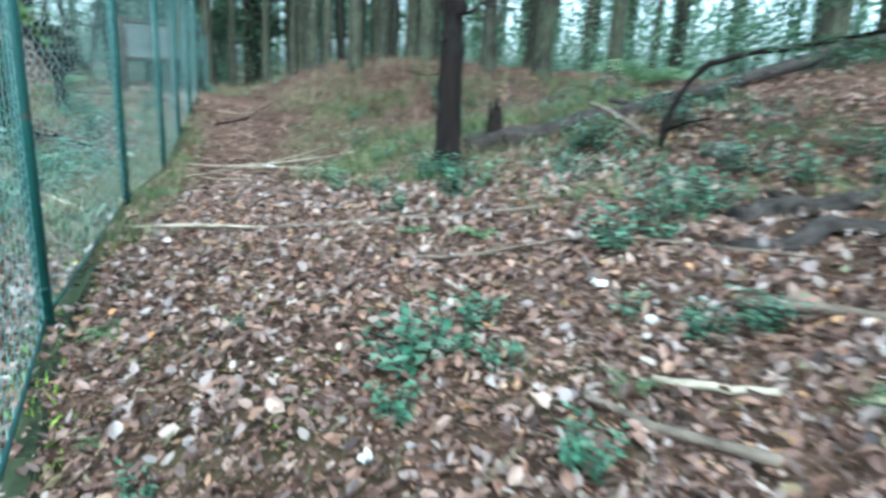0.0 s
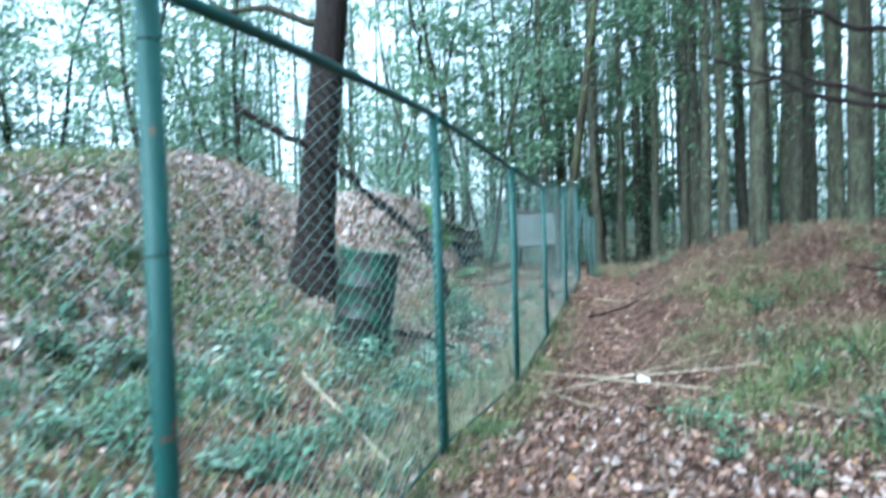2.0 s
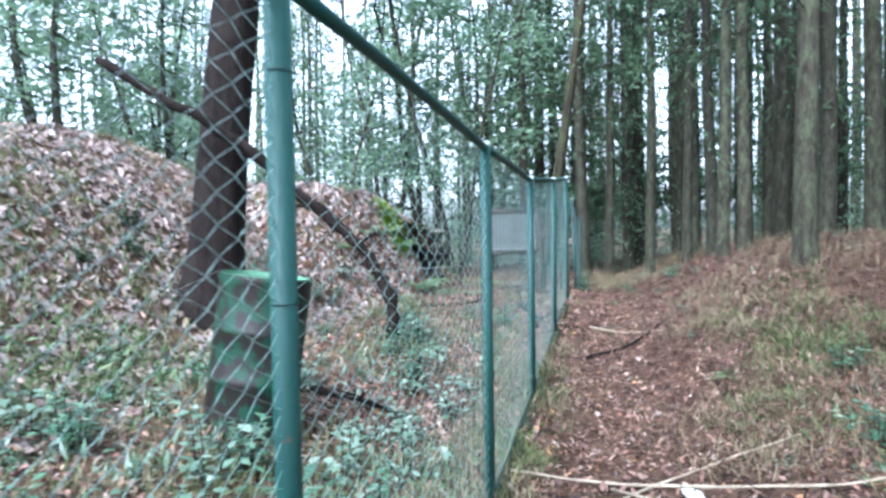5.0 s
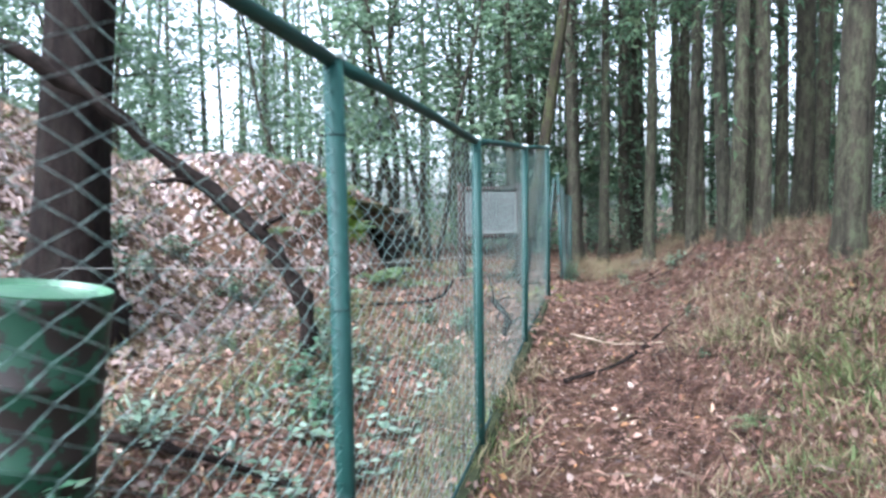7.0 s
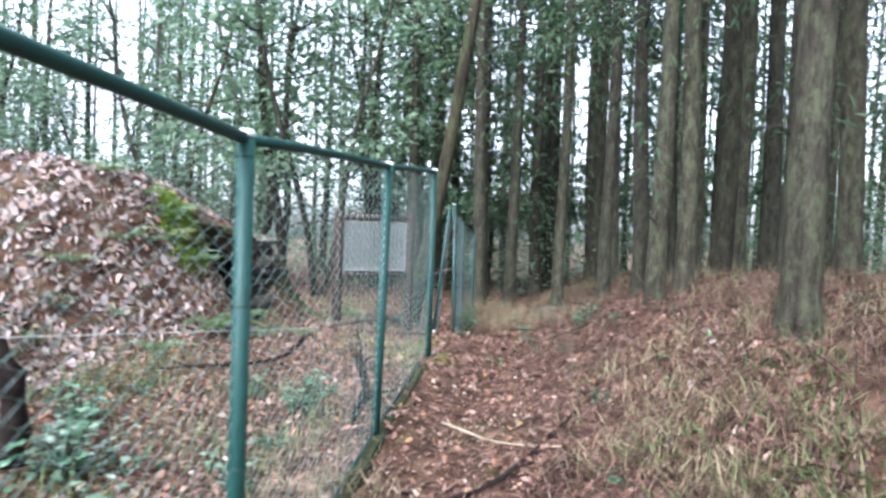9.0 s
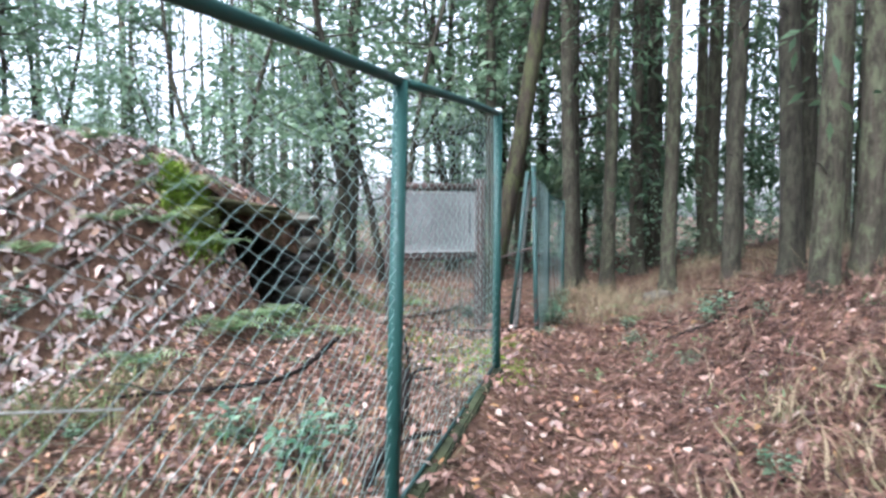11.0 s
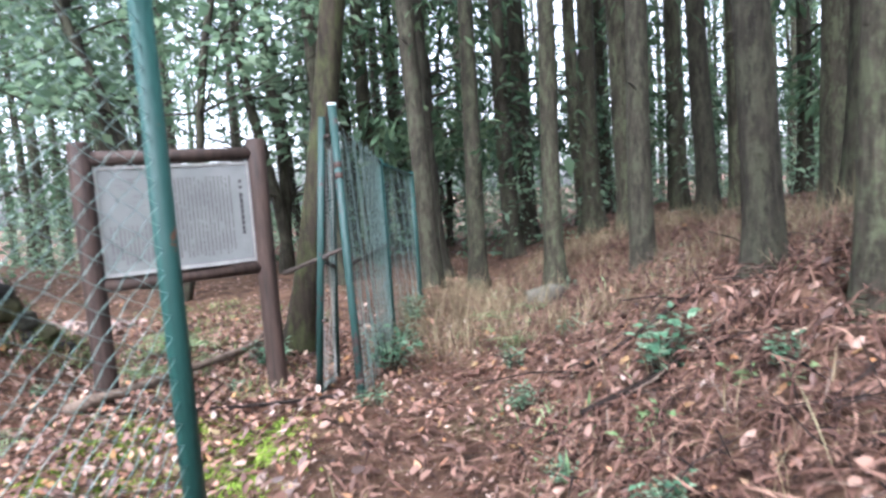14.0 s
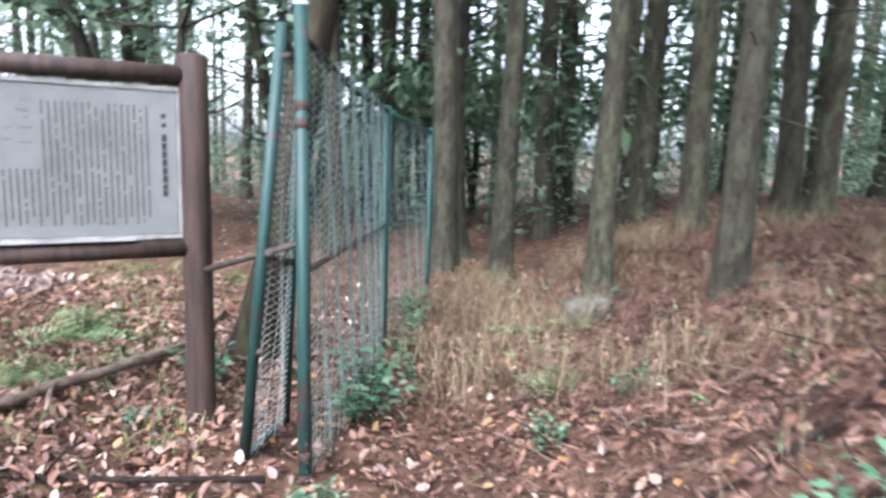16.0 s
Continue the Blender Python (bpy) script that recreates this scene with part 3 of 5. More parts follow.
def build_forest():
    kinds = [cedar(11 + i, 0.19, 19 + i, CEDAR_BARK if i % 3 else DARK_BARK, 5.5 + 0.7 * i, 1.5, (0.012 * (i - 2), 0.01), 8, 1.0, 5 * (i % 2)) for i in range(5)]
    low = [cedar(41 + i, 0.17, 17 + i, DARK_BARK if i == 1 else CEDAR_BARK, 2.6 + 0.9 * i, 1.3, (0.01 * (1 - i), 0.008), 6, 0.9, 10, 1.35) for i in range(3)]
    plume = cedar(51, 0.16, 16, DARK_BARK, 2.2, 1.3, (0.01, 0.0), 3, 1.3, 22, 1.25)
    rs = random.Random(21)
    placed = []
    for i, (x, y, r) in enumerate(NEAR):
        put(kinds[i % 5], x, y, rs.uniform(0, 360), (r if i < 6 else r * 0.85) / 0.19)
        placed.append((x, y))
    for x, y in ((-8.4, 21.4), (-7.7, 25.0), (-10.2, 23.6), (-6.2, 26.5), (-12.0, 26.0), (-4.8, 28.0), (-9.0, 28.0), (-2.0, 27.0)):
        put(plume, x, y, rs.uniform(0, 360), rs.uniform(0.85, 1.05))
        placed.append((x, y))
    tries = 0
    # cedars added around the path's start, mostly out of view, to shade it
    for x, y in ((3.2, -2.5), (1.5, -4.5), (4.2, 0.4), (-1.0, -5.5), (3.0, -6.5), (-3.5, -4.0), (5.5, 3.2), (6.2, 6.0), (-6.5, -3.5), (0.5, -8.0), (5.0, -3.5), (4.8, 8.2), (-4.5, -8.0)):
        put(kinds[len(placed) % 5], x, y, rs.uniform(0, 360), rs.uniform(0.7, 0.95))
        placed.append((x, y))
    while len(placed) < 118 and tries < 6000:
        tries += 1
        s, d = rs.uniform(17.5, 48), rs.uniform(-20, 26)
        if rs.random() < 0.25:
            s, d = rs.uniform(5, 18), rs.uniform(7.5, 24)
        if d < -1 and s < 24 + (-d) * 0.3:
            continue
        x, y = map(float, to_xy(s, d))
        if min(math.hypot(x - a, y - b) for a, b in placed) < 1.3:
            continue
        far = math.hypot(x + 4, y - 12) > 12
        put(low[rs.randrange(3)] if far and rs.random() < 0.7 else kinds[rs.randrange(5)], x, y, rs.uniform(0, 360), rs.uniform(0.65, 1.0))
        placed.append((x, y))
    for k in kinds + low + [plume]:
        for c in list(k.children):
            bpy.data.objects.remove(c)
        bpy.data.objects.remove(k)


build_forest()

# ---- single trees ----
def limb(bm, pts, r0, r1, sides=8, rough=0.17, rng=random):
    n = len(pts)
    tube(bm, pts, [r0 + (r1 - r0) * i / (n - 1) for i in range(n)], sides, rough=rough, rng=rng)


def curve_through(pts, n=4, wobble=0.0, rng=random):
    """A smooth way through the points (Catmull-Rom)."""
    p = [Vector(q) for q in pts]
    p = [p[0] * 2 - p[1]] + p + [p[-1] * 2 - p[-2]]
    out = []
    for i in range(1, len(p) - 2):
        for k in range(n):
            t = k / n
            out.append(0.5 * ((2 * p[i]) + (p[i + 1] - p[i - 1]) * t + (2 * p[i - 1] - 5 * p[i] + 4 * p[i + 1] - p[i + 2]) * t * t
                              + (3 * p[i] - p[i - 1] - 3 * p[i + 1] + p[i + 2]) * t ** 3))
    out.append(p[-2])
    if wobble:
        out = [out[0]] + [q + Vector([rng.uniform(-wobble, wobble) for _ in range(3)]) for q in out[1:-1]] + [out[-1]]
    return out


def shaggy_tree():
    rs = random.Random(40)
    x, y = 0.38, 5.5
    z = ground_at(x, y)
    tree = thing("conifer_tree", (x, y, z))
    tagged(tree, "dark rough-barked conifer with dead side branches at the path's edge", "tree")
    bm = bmesh.new()
    hs = [-0.3, 0, 0.1, 0.25, 0.45] + [0.6 + 0.09 * i for i in range(42)] + [5, 6, 8, 11, 14]
    rings = []
    for h in hs:
        q = 0.092 * (1 - 0.7 * max(h, 0) / 15) * (1 + 0.4 * math.exp(-max(h, 0) / 0.2)) * (1 + 0.26 * max(0, math.sin(h * 19)) ** 2 + rs.uniform(-0.08, 0.14))
        ring = []
        for k in range(18):
            a = k * math.pi / 9
            g = q * (1 + rs.uniform(-0.13, 0.13))
            ring.append(bm.verts.new((g * math.cos(a) - 0.035 * max(h, 0) * 0.3, g * math.sin(a), h)))
        rings.append(ring)
    for a, b in zip(rings, rings[1:]):
        for k in range(18):
            bm.faces.new((a[k], a[(k + 1) % 18], b[(k + 1) % 18], b[k]))
    part("trunk", bm, BLACK_BARK, tree, smooth=True)
    for h, a, n in ((1.66, 196, 1.05), (1.72, 180, 0.75), (2.05, 190, 0.72), (2.3, 186, 0.95), (1.9, 100, 0.6), (2.5, 170, 0.8), (1.1, 235, 0.12), (0.85, 190, 0.10), (1.3, 300, 0.14), (2.15, 20, 0.8), (1.35, 20, 0.4), (2.6, 200, 1.1), (2.9, 120, 1.0), (1.5, 270, 0.3), (2.45, 330, 0.9), (3.2, 60, 1.2)):
        w = Vector((math.cos(radians(a)), math.sin(radians(a)), 0.12))
        p0 = Vector((-0.01 * h, 0, h))
        bm = bmesh.new()
        pts = curve_through([p0, p0 + w * n * 0.35 + Vector((0, 0, 0.03 * n)), p0 + w * n * 0.75 + Vector((0, 0, 0.17 * n)), p0 + w * n + Vector((0, 0, 0.26 * n))], 3, 0.02, rs)
        limb(bm, pts, 0.02, 0.006, 6, rng=rs)
        q = pts[len(pts) // 2]
        limb(bm, [q, q + w * 0.2 + Vector((0.05, -0.05, -0.06)), q + w * 0.4 + Vector((0.1, -0.12, -0.05))], 0.008, 0.003, 5, rng=rs)
        part("dead_branch", bm, BLACK_BARK, tree, smooth=True)
    rn = np.random.RandomState(4)
    cs = [(rn.uniform(-1.5, 1.5), rn.uniform(-1.5, 1.5), h) for h in np.linspace(4.5, 13, 60)]
    v, f = sprays(cs, (0.4, 0.4, 0.25), 45, (0.1, 0.25), rn)
    tagged(raw("crown", v, f, CEDAR, tree), kind="stuff")


shaggy_tree()


def big_tree():
    x, y = -6.45, 7.42
    z = ground_at(x, y)
    tree = thing("pine_tree", (x, y, z))
    tagged(tree, "thick dark-barked old tree on the slope behind the fence", "tree")
    part("trunk", trunk_mesh(0.26, 17, 77, 1.6, (0.075, 0.075), 26), BLACK_BARK, tree, smooth=True)
    rs, rn = random.Random(8), np.random.RandomState(8)
    cs = []
    for h, a, n in ((3.6, 200, 2.2), (4.2, 30, 2.6), (4.9, 120, 2.4), (5.2, 300, 2.8), (6.0, 240, 3.0), (6.6, 10, 3.0), (7.4, 90, 2.8), (8.2, 180, 2.8), (9.0, 320, 2.6), (10.2, 60, 2.4), (11.5, 220, 2.2)):
        w = Vector((math.cos(radians(a)), math.sin(radians(a)), 0.35))
        p0 = Vector((0.06 * h, 0.065 * h, h))
        pts = curve_through([p0, p0 + w * n * 0.4, p0 + w * n * 0.8 + Vector((0, 0, -0.1)), p0 + w * n + Vector((0, 0, 0.3))], 3, 0.05, rs)
        bm = bmesh.new()
        limb(bm, pts, 0.07, 0.015, 7, rng=rs)
        part("bough", bm, DARK_BARK, tree, smooth=True)
        if h > 6.5:
            cs += [tuple(pts[-1]), tuple(pts[-3]), tuple(pts[-5])]
    bm = bmesh.new()
    top = 0.0 - z
    pts = curve_through([(0.35, 0.38, 5.9), (-0.5, 2.0, 6.3), (-1.41, 3.76, 7.06 + top), (-1.15, 3.85, 6.36 + top), (-1.6, 4.6, 5.9 + top), (-2.2, 5.6, 5.6 + top)], 4, 0.05, rs)
    limb(bm, pts, 0.045, 0.012, 6, rng=rs)
    for i, l in ((9, 0.9), (12, 0.8), (15, 0.7), (17, 0.6)):
        w = Vector((rs.uniform(-1, 1), rs.uniform(-0.3, 1), rs.uniform(-0.9, -0.1))).normalized()
        limb(bm, curve_through([pts[i], pts[i] + w * l * 0.5, pts[i] + w * l + Vector((0, 0, -0.15))], 3, 0.02, rs), 0.012, 0.004, 5, rng=rs)
    part("dead_bough", bm, BLACK_BARK, tree, "thin dead hanging bough", smooth=True)
    v, f = sprays(cs, (0.6, 0.6, 0.35), 90, (0.05, 0.13), rn, aspect=0.5)
    tagged(raw("crown", v, f, BROAD, tree), kind="stuff")


big_tree()


def mossy_tree():
    x, y = -6.60, 15.05
    tree = thing("leaning_tree", (x, y, ground_at(x, y)))
    tagged(tree, "leaning tree with bright moss on its dark trunk behind the sign", "tree")
    part("trunk", trunk_mesh(0.115, 15, 91, 1.3, (0.155, 0.075), 20), MOSSY_BARK, tree, smooth=True)
    rn = np.random.RandomState(9)
    cs = [(0.155 * h + rn.uniform(-1.8, 1.8), 0.075 * h + rn.uniform(-1.8, 1.8), h) for h in np.linspace(4.5, 13, 50)]
    v, f = sprays(cs, (0.5, 0.5, 0.3), 90, (0.05, 0.12), rn, aspect=0.5)
    tagged(raw("crown", v, f, BROAD, tree), kind="stuff")


mossy_tree()


def broad_tree(seed, tall=9.0):
    """Thin many-stemmed evergreen with small leaves."""
    rs, rn = random.Random(seed), np.random.RandomState(seed)
    tree = thing("broadleaf_tree")
    stems, cs = rs.randint(1, 3), []
    bm = bmesh.new()
    for i in range(stems):
        a, l = rs.uniform(0, 6.28), rs.uniform(0.05, 0.25)
        pts = [(l * h * math.cos(a) + 0.12 * math.sin(h * 1.1 + i), l * h * math.sin(a) + 0.1 * math.cos(h * 0.9 + i), h) for h in np.linspace(-0.3, tall, 12)]
        limb(bm, pts, rs.uniform(0.07, 0.12), 0.015, 9, 0.08, rs)
        for k in range(2, 12):
            for _ in range(3):
                p = Vector(pts[k])
                b, n = rs.uniform(0, 6.28), rs.uniform(0.5, 2.0)
                w = Vector((math.cos(b), math.sin(b), rs.uniform(0.1, 0.7)))
                q = curve_through([p, p + w * n * 0.5 + Vector((0, 0, -0.1)), p + w * n], 2, 0.06, rs)
                limb(bm, q, 0.022, 0.005, 5, 0.1, rs)
                if pts[k][2] > 2.0 and noise.noise(q[-1] * 0.55 + Vector((seed, 0, 0))) > -0.16:
                    cs += [tuple(q[-1]), tuple(q[-2])]
    part("trunk", bm, DARK_BARK, tree, smooth=True)
    v, f = sprays(cs, (0.30, 0.30, 0.20), 40, (0.09, 0.25), rn, -0.2, 0.6)
    tagged(raw("crown", v, f, BROAD, tree), kind="stuff")
    return tagged(tree, "slender evergreen broadleaf tree with several crooked stems", "tree", "broadleaf trees beyond the mound")


def build_broad():
    kinds = [broad_tree(61 + i, 8.5 + i) for i in range(4)]
    rs = random.Random(31)
    placed = []
    spots = [(-13.5, 9.0), (-15.5, 12.5), (-12.5, 15.5), (-11.8, 18.0), (-10.3, 19.5), (-17.5, 8.0), (-19.0, 14.0), (-14.5, 20.0), (-9.3, 24.0), (-16, 5.0), (-9.6, 16.6), (-12.0, 22.5)]
    for x, y in spots:
        put(kinds[len(placed) % 4], x, y, rs.uniform(0, 360), rs.uniform(0.8, 1.1), 0.1)
        placed.append((x, y))
    tries = 0
    while len(placed) < 50 and tries < 3000:
        tries += 1
        s, d = rs.uniform(-6, 34), rs.uniform(-34, -11)
        x, y = map(float, to_xy(s, d))
        if min(math.hypot(x - a, y - b) for a, b in placed) > 2.2:
            put(kinds[rs.randrange(4)], x, y, rs.uniform(0, 360), rs.uniform(0.75, 1.2), 0.1)
            placed.append((x, y))
    for s, d in ((8, 12), (3, 9.5), (-1, 12), (5.5, 15), (11, 16), (0, 17), (-5, 9)):
        x, y = map(float, to_xy(s, d))
        put(kinds[rs.randrange(4)], x, y, rs.uniform(0, 360), rs.uniform(0.8, 1.1), 0.1)
    for k in kinds:
        for c in list(k.children):
            bpy.data.objects.remove(c)
        bpy.data.objects.remove(k)


build_broad()


def young_cedar(x, y, tall, seed):
    rs, rn = random.Random(seed), np.random.RandomState(seed)
    tree = thing("young_cedar", (x, y, ground_at(x, y)))
    tagged(tree, "young cedar with feathery green branches hanging over the slope", "tree")
    part("trunk", trunk_mesh(0.05, tall, seed, 1.2, (0, 0), 10, False), DARK_BARK, tree, smooth=True)
    cs = []
    for i in range(26):
        h, a = rs.uniform(0.5, tall), 6.28 * rs.random()
        w = Vector((math.cos(a), math.sin(a), 0.1))
        n = (1.25 - h / tall) * 0.95
        p0, p1 = Vector((0, 0, h)), Vector((0, 0, h)) + w * n
        part("branch", tube(bmesh.new(), [p0, p0.lerp(p1, 0.5) + Vector((0, 0, 0.05)), p1 + Vector((0, 0, -0.08))], [0.010, 0.007, 0.003], 5), DARK_BARK, tree)
        cs += [tuple(p0.lerp(p1, f)) for f in (0.35, 0.6, 0.85, 1.0)]
    v, f = sprays(cs, (0.10, 0.10, 0.05), 55, (0.03, 0.09), rn, -0.4, 0.3)
    tagged(raw("crown", v, f, CEDAR, tree), kind="stuff")


young_cedar(3.35, 4.1, 2.6, 51)


def brush():
    """Low evergreen thicket that closes the view past the cedars."""
    rn = np.random.RandomState(17)
    cs, big = [], []
    for i in range(340):
        s, d = rn.uniform(22, 36), rn.uniform(-16, 22)
        x, y = map(float, to_xy(s, d))
        top = rn.uniform(0.6, 2.4)
        for h in np.arange(0.3, top, 0.6):
            cs.append((x + rn.uniform(-0.6, 0.6), y + rn.uniform(-0.6, 0.6), ground_at(x, y) + h))
    for i in range(120):
        s, d = rn.uniform(28, 44), rn.uniform(-14, 30)
        x, y = map(float, to_xy(s, d))
        for h in np.arange(1.0, rn.uniform(3, 11), 1.0):
            if noise.noise(Vector((x, y, h)) * 0.3) < -0.15:
                continue
            big.append((x + rn.uniform(-1, 1), y + rn.uniform(-1, 1), ground_at(x, y) + h))
    for i in range(160):
        s, d = rn.uniform(6, 24), rn.uniform(9, 16)
        x, y = map(float, to_xy(s, d))
        for h in np.arange(0.2, rn.uniform(0.6, 2.6), 0.6):
            cs.append((x + rn.uniform(-0.6, 0.6), y + rn.uniform(-0.6, 0.6), ground_at(x, y) + h))
    v, f = sprays(cs, (0.42, 0.42, 0.28), 34, (0.07, 0.19), rn, -0.2, 0.5)
    tagged(raw("tall_thicket", *sprays(big, (0.8, 0.8, 0.5), 28, (0.12, 0.30), rn, -0.2, 0.5), CEDAR), "tall evergreen thicket on the far slope", "undergrowth", kind="stuff")
    tagged(raw("thicket", v, f, BROAD), "green undergrowth thicket behind the cedars", "undergrowth", kind="stuff")


brush()


def far_woods():
    """Thickets between and beyond the last trees, too far off to tell apart."""
    rn = np.random.RandomState(12)
    n = 310
    a = rn.uniform(0, 2 * math.pi, n)
    R = rn.uniform(34, 62, n)
    x, y = -4 + R * np.cos(a), 9 + R * np.sin(a)
    z = height(x, y)
    cs = []
    for i in range(n):
        top = rn.uniform(3, 13)
        for h in np.arange(0.5, top, 1.6):
            cs.append((x[i] + rn.uniform(-1.5, 1.5), y[i] + rn.uniform(-1.5, 1.5), z[i] + h))
    v, f = sprays(cs, (0.9, 0.9, 0.6), 30, (0.2, 0.48), rn, -0.2, 0.6)
    tagged(raw("far_thicket", v, f, BROAD), "distant evergreen thicket closing the view between the trunks", "woods", kind="stuff")
    bm = bmesh.new()
    rs = random.Random(13)
    for i in range(260):
        b, q = rs.uniform(0, 6.28), rs.uniform(30, 60)
        px, py = -4 + q * math.cos(b), 9 + q * math.sin(b)
        pz = ground_at(px, py)
        limb(bm, [(px, py, pz - 0.5), (px + 0.1, py, pz + 8), (px + rs.uniform(-0.6, 0.6), py, pz + 18)], rs.uniform(0.12, 0.22), 0.05, 7, 0.05, rs)
    tagged(part("far_trunks", bm, CEDAR_BARK), "distant tree trunks between the thickets", "woods", kind="stuff")


far_woods()


# ---- sign board ----
def on(x, y, lift=0.0):
    return (x, y, ground_at(x, y) + lift)


def lettering(name, text, size, at, mat, parent):
    cu = bpy.data.curves.new(name, "FONT")
    cu.body, cu.size, cu.extrude = text, size, 0.0005
    ob = new(name, cu)
    ob.data.materials.append(mat)
    ob.parent = parent
    ob.matrix_basis = pose(*at, 90, 0, 0)
    return ob


def build_sign():
    a, b = Vector((-6.75, 13.42, 0)), Vector((-6.175, 14.255, 0))
    w = b - a
    sign = thing("sign_board", ((a.x + b.x) / 2, (a.y + b.y) / 2, 0), math.degrees(math.atan2(w.y, w.x)))
    tagged(sign, "information board with faded print held between two brown log posts", "sign")
    h = w.length / 2
    rs = random.Random(6)
    for sx, p in ((-h, a), (h, b)):
        g = ground_at(p.x, p.y)
        bm = tube(bmesh.new(), [(sx, 0, z) for z in (g - 0.3, g, g + 0.5, 1.7, 2.2, 2.625, 2.64)], [0.066, 0.066, 0.064, 0.063, 0.063, 0.062, 0.052], 20, rough=0.015, rng=rs)
        part("post", bm, LOG, sign, "round brown log post", smooth=True)
    for z, n, r in ((2.545, "top_beam", 0.042), (1.80, "bottom_beam", 0.042)):
        part(n, tube(bmesh.new(), [(-h + 0.03, 0, z), (0, 0, z), (h - 0.03, 0, z)], r, 16, rough=0.02, rng=rs), LOG, sign, "round brown cross beam", smooth=True)
    part("panel", boxed(bmesh.new(), (-h + 0.075, -0.012, 1.865), (h - 0.075, 0.012, 2.475), 0.002), BOARD, sign, "pale grey weathered panel")
    t = 0.012
    for lo, hi in (((-h + 0.06, -0.018, 1.845), (h - 0.06, 0.018, 1.863)), ((-h + 0.06, -0.018, 2.477), (h - 0.06, 0.018, 2.495)),
                   ((-h + 0.06, -0.018, 1.865), (-h + 0.073, 0.018, 2.475)), ((h - 0.073, -0.018, 1.865), (h - 0.06, 0.018, 2.475))):
        part("trim", boxed(bmesh.new(), lo, hi, 0.002), TRIM, sign, "grey metal edging")
    for x in (-0.3, 0.0, 0.3):
        part("bracket", boxed(bmesh.new(), (x - 0.03, -0.01, 2.497), (x + 0.03, 0.01, 2.52), 0.002), TRIM, sign)
        part("bracket", boxed(bmesh.new(), (x - 0.03, -0.01, 1.828), (x + 0.03, 0.01, 1.843), 0.002), TRIM, sign)
    # columns of print, read from the right, with a figure at the upper left
    y = -0.0135
    bm = bmesh.new()
    x = h - 0.19
    while x > -h + 0.11:
        top = 2.41 if x > -0.08 else 2.14
        z = top
        low = 1.92 + rs.uniform(0, 0.05) * (rs.random() < 0.4)
        while z > low:
            dz = rs.uniform(0.008, 0.013)
            if rs.random() > 0.06:
                boxed(bm, (x - 0.0045, y - 0.0008, z - dz), (x + 0.0045, y, z))
            z -= dz + 0.004
        x -= 0.0235
    part("print", bm, INK, sign, "columns of faded small print")
    bm = bmesh.new()
    z = 2.38
    for dz, gap in ((0.018, 0.02), (0.018, 0.03), (0.03, 0.005), (0.03, 0.005), (0.03, 0.005), (0.03, 0.005), (0.03, 0.005), (0.03, 0.008), (0.022, 0.004), (0.025, 0)):
        boxed(bm, (h - 0.135, y - 0.001, z - dz), (h - 0.115, y, z), 0)
        z -= dz + gap
    tagged(part("heading", bm, INK_DARK, sign, "darker heading in one column"), kind="stuff")
    bm = bmesh.new()
    rs2 = random.Random(2)
    for i in range(26):
        fx, fz = rs2.uniform(-0.36, -0.12), rs2.uniform(2.18, 2.42)
        boxed(bm, (fx, y - 0.0008, fz), (fx + rs2.uniform(0.01, 0.05), y, fz + 0.003))
    tagged(part("figure", bm, INK, sign, "faint plan drawing"), kind="stuff")
    part("shelf_strip", boxed(bmesh.new(), (-h + 0.08, -0.05, 1.846), (h - 0.25, -0.02, 1.85)), TRIM, sign)


build_sign()


# ---- old gate ----
def rod(name, pts, r, mat, parent, label="", sides=14):
    return part(name, tube(bmesh.new(), pts, r, sides), mat, parent, label, True)


def sheet_mesh(name, p00, p10, p01, p11, mat, parent, pitch, r, depth, seed, label):
    """Loose chain link on a slanting panel: corners bottom a, bottom b, top a, top b."""
    p00, p10, p01, p11 = [np.array(p, float) for p in (p00, p10, p01, p11)]
    wide, tall = np.linalg.norm(p11 - p01), np.linalg.norm(p01 - p00)
    n, rows = max(2, int(wide / pitch)), int(tall / pitch)
    nrm = np.cross(p10 - p00, p01 - p00)
    nrm /= np.linalg.norm(nrm)
    rs = np.random.RandomState(seed)
    V, F, base = [], [], 0
    k = np.arange(rows * 2 + 1)
    t = (k / (rows * 2))[:, None]
    for i in range(n + 1):
        u = np.clip((i + 0.52 * np.where((k + i) % 2 == 0, -1, 1)) / n, 0, 1)[:, None]
        c = p00 * (1 - u) * (1 - t) + p10 * u * (1 - t) + p01 * (1 - u) * t + p11 * u * t
        c = c + nrm * (depth * np.sin(u * 3.14) * (0.6 + 0.4 * np.sin(t * 9 + i)) + 0.004 * np.where(k % 2 == 0, 1, -1)[:, None])
        side = (p11 - p01) / wide
        for j in range(3):
            an = 2.094 * j
            V.append(c + side * math.cos(an) * r + nrm * math.sin(an) * r)
        m = len(k)
        idx = np.arange(m - 1)
        for j in range(3):
            j2 = (j + 1) % 3
            F.append(np.stack([base + j * m + idx, base + j2 * m + idx, base + j2 * m + idx + 1, base + j * m + idx + 1], 1))
        base += 3 * m
    return raw(name, np.concatenate(V), np.concatenate(F), mat, parent, label, smooth=True)


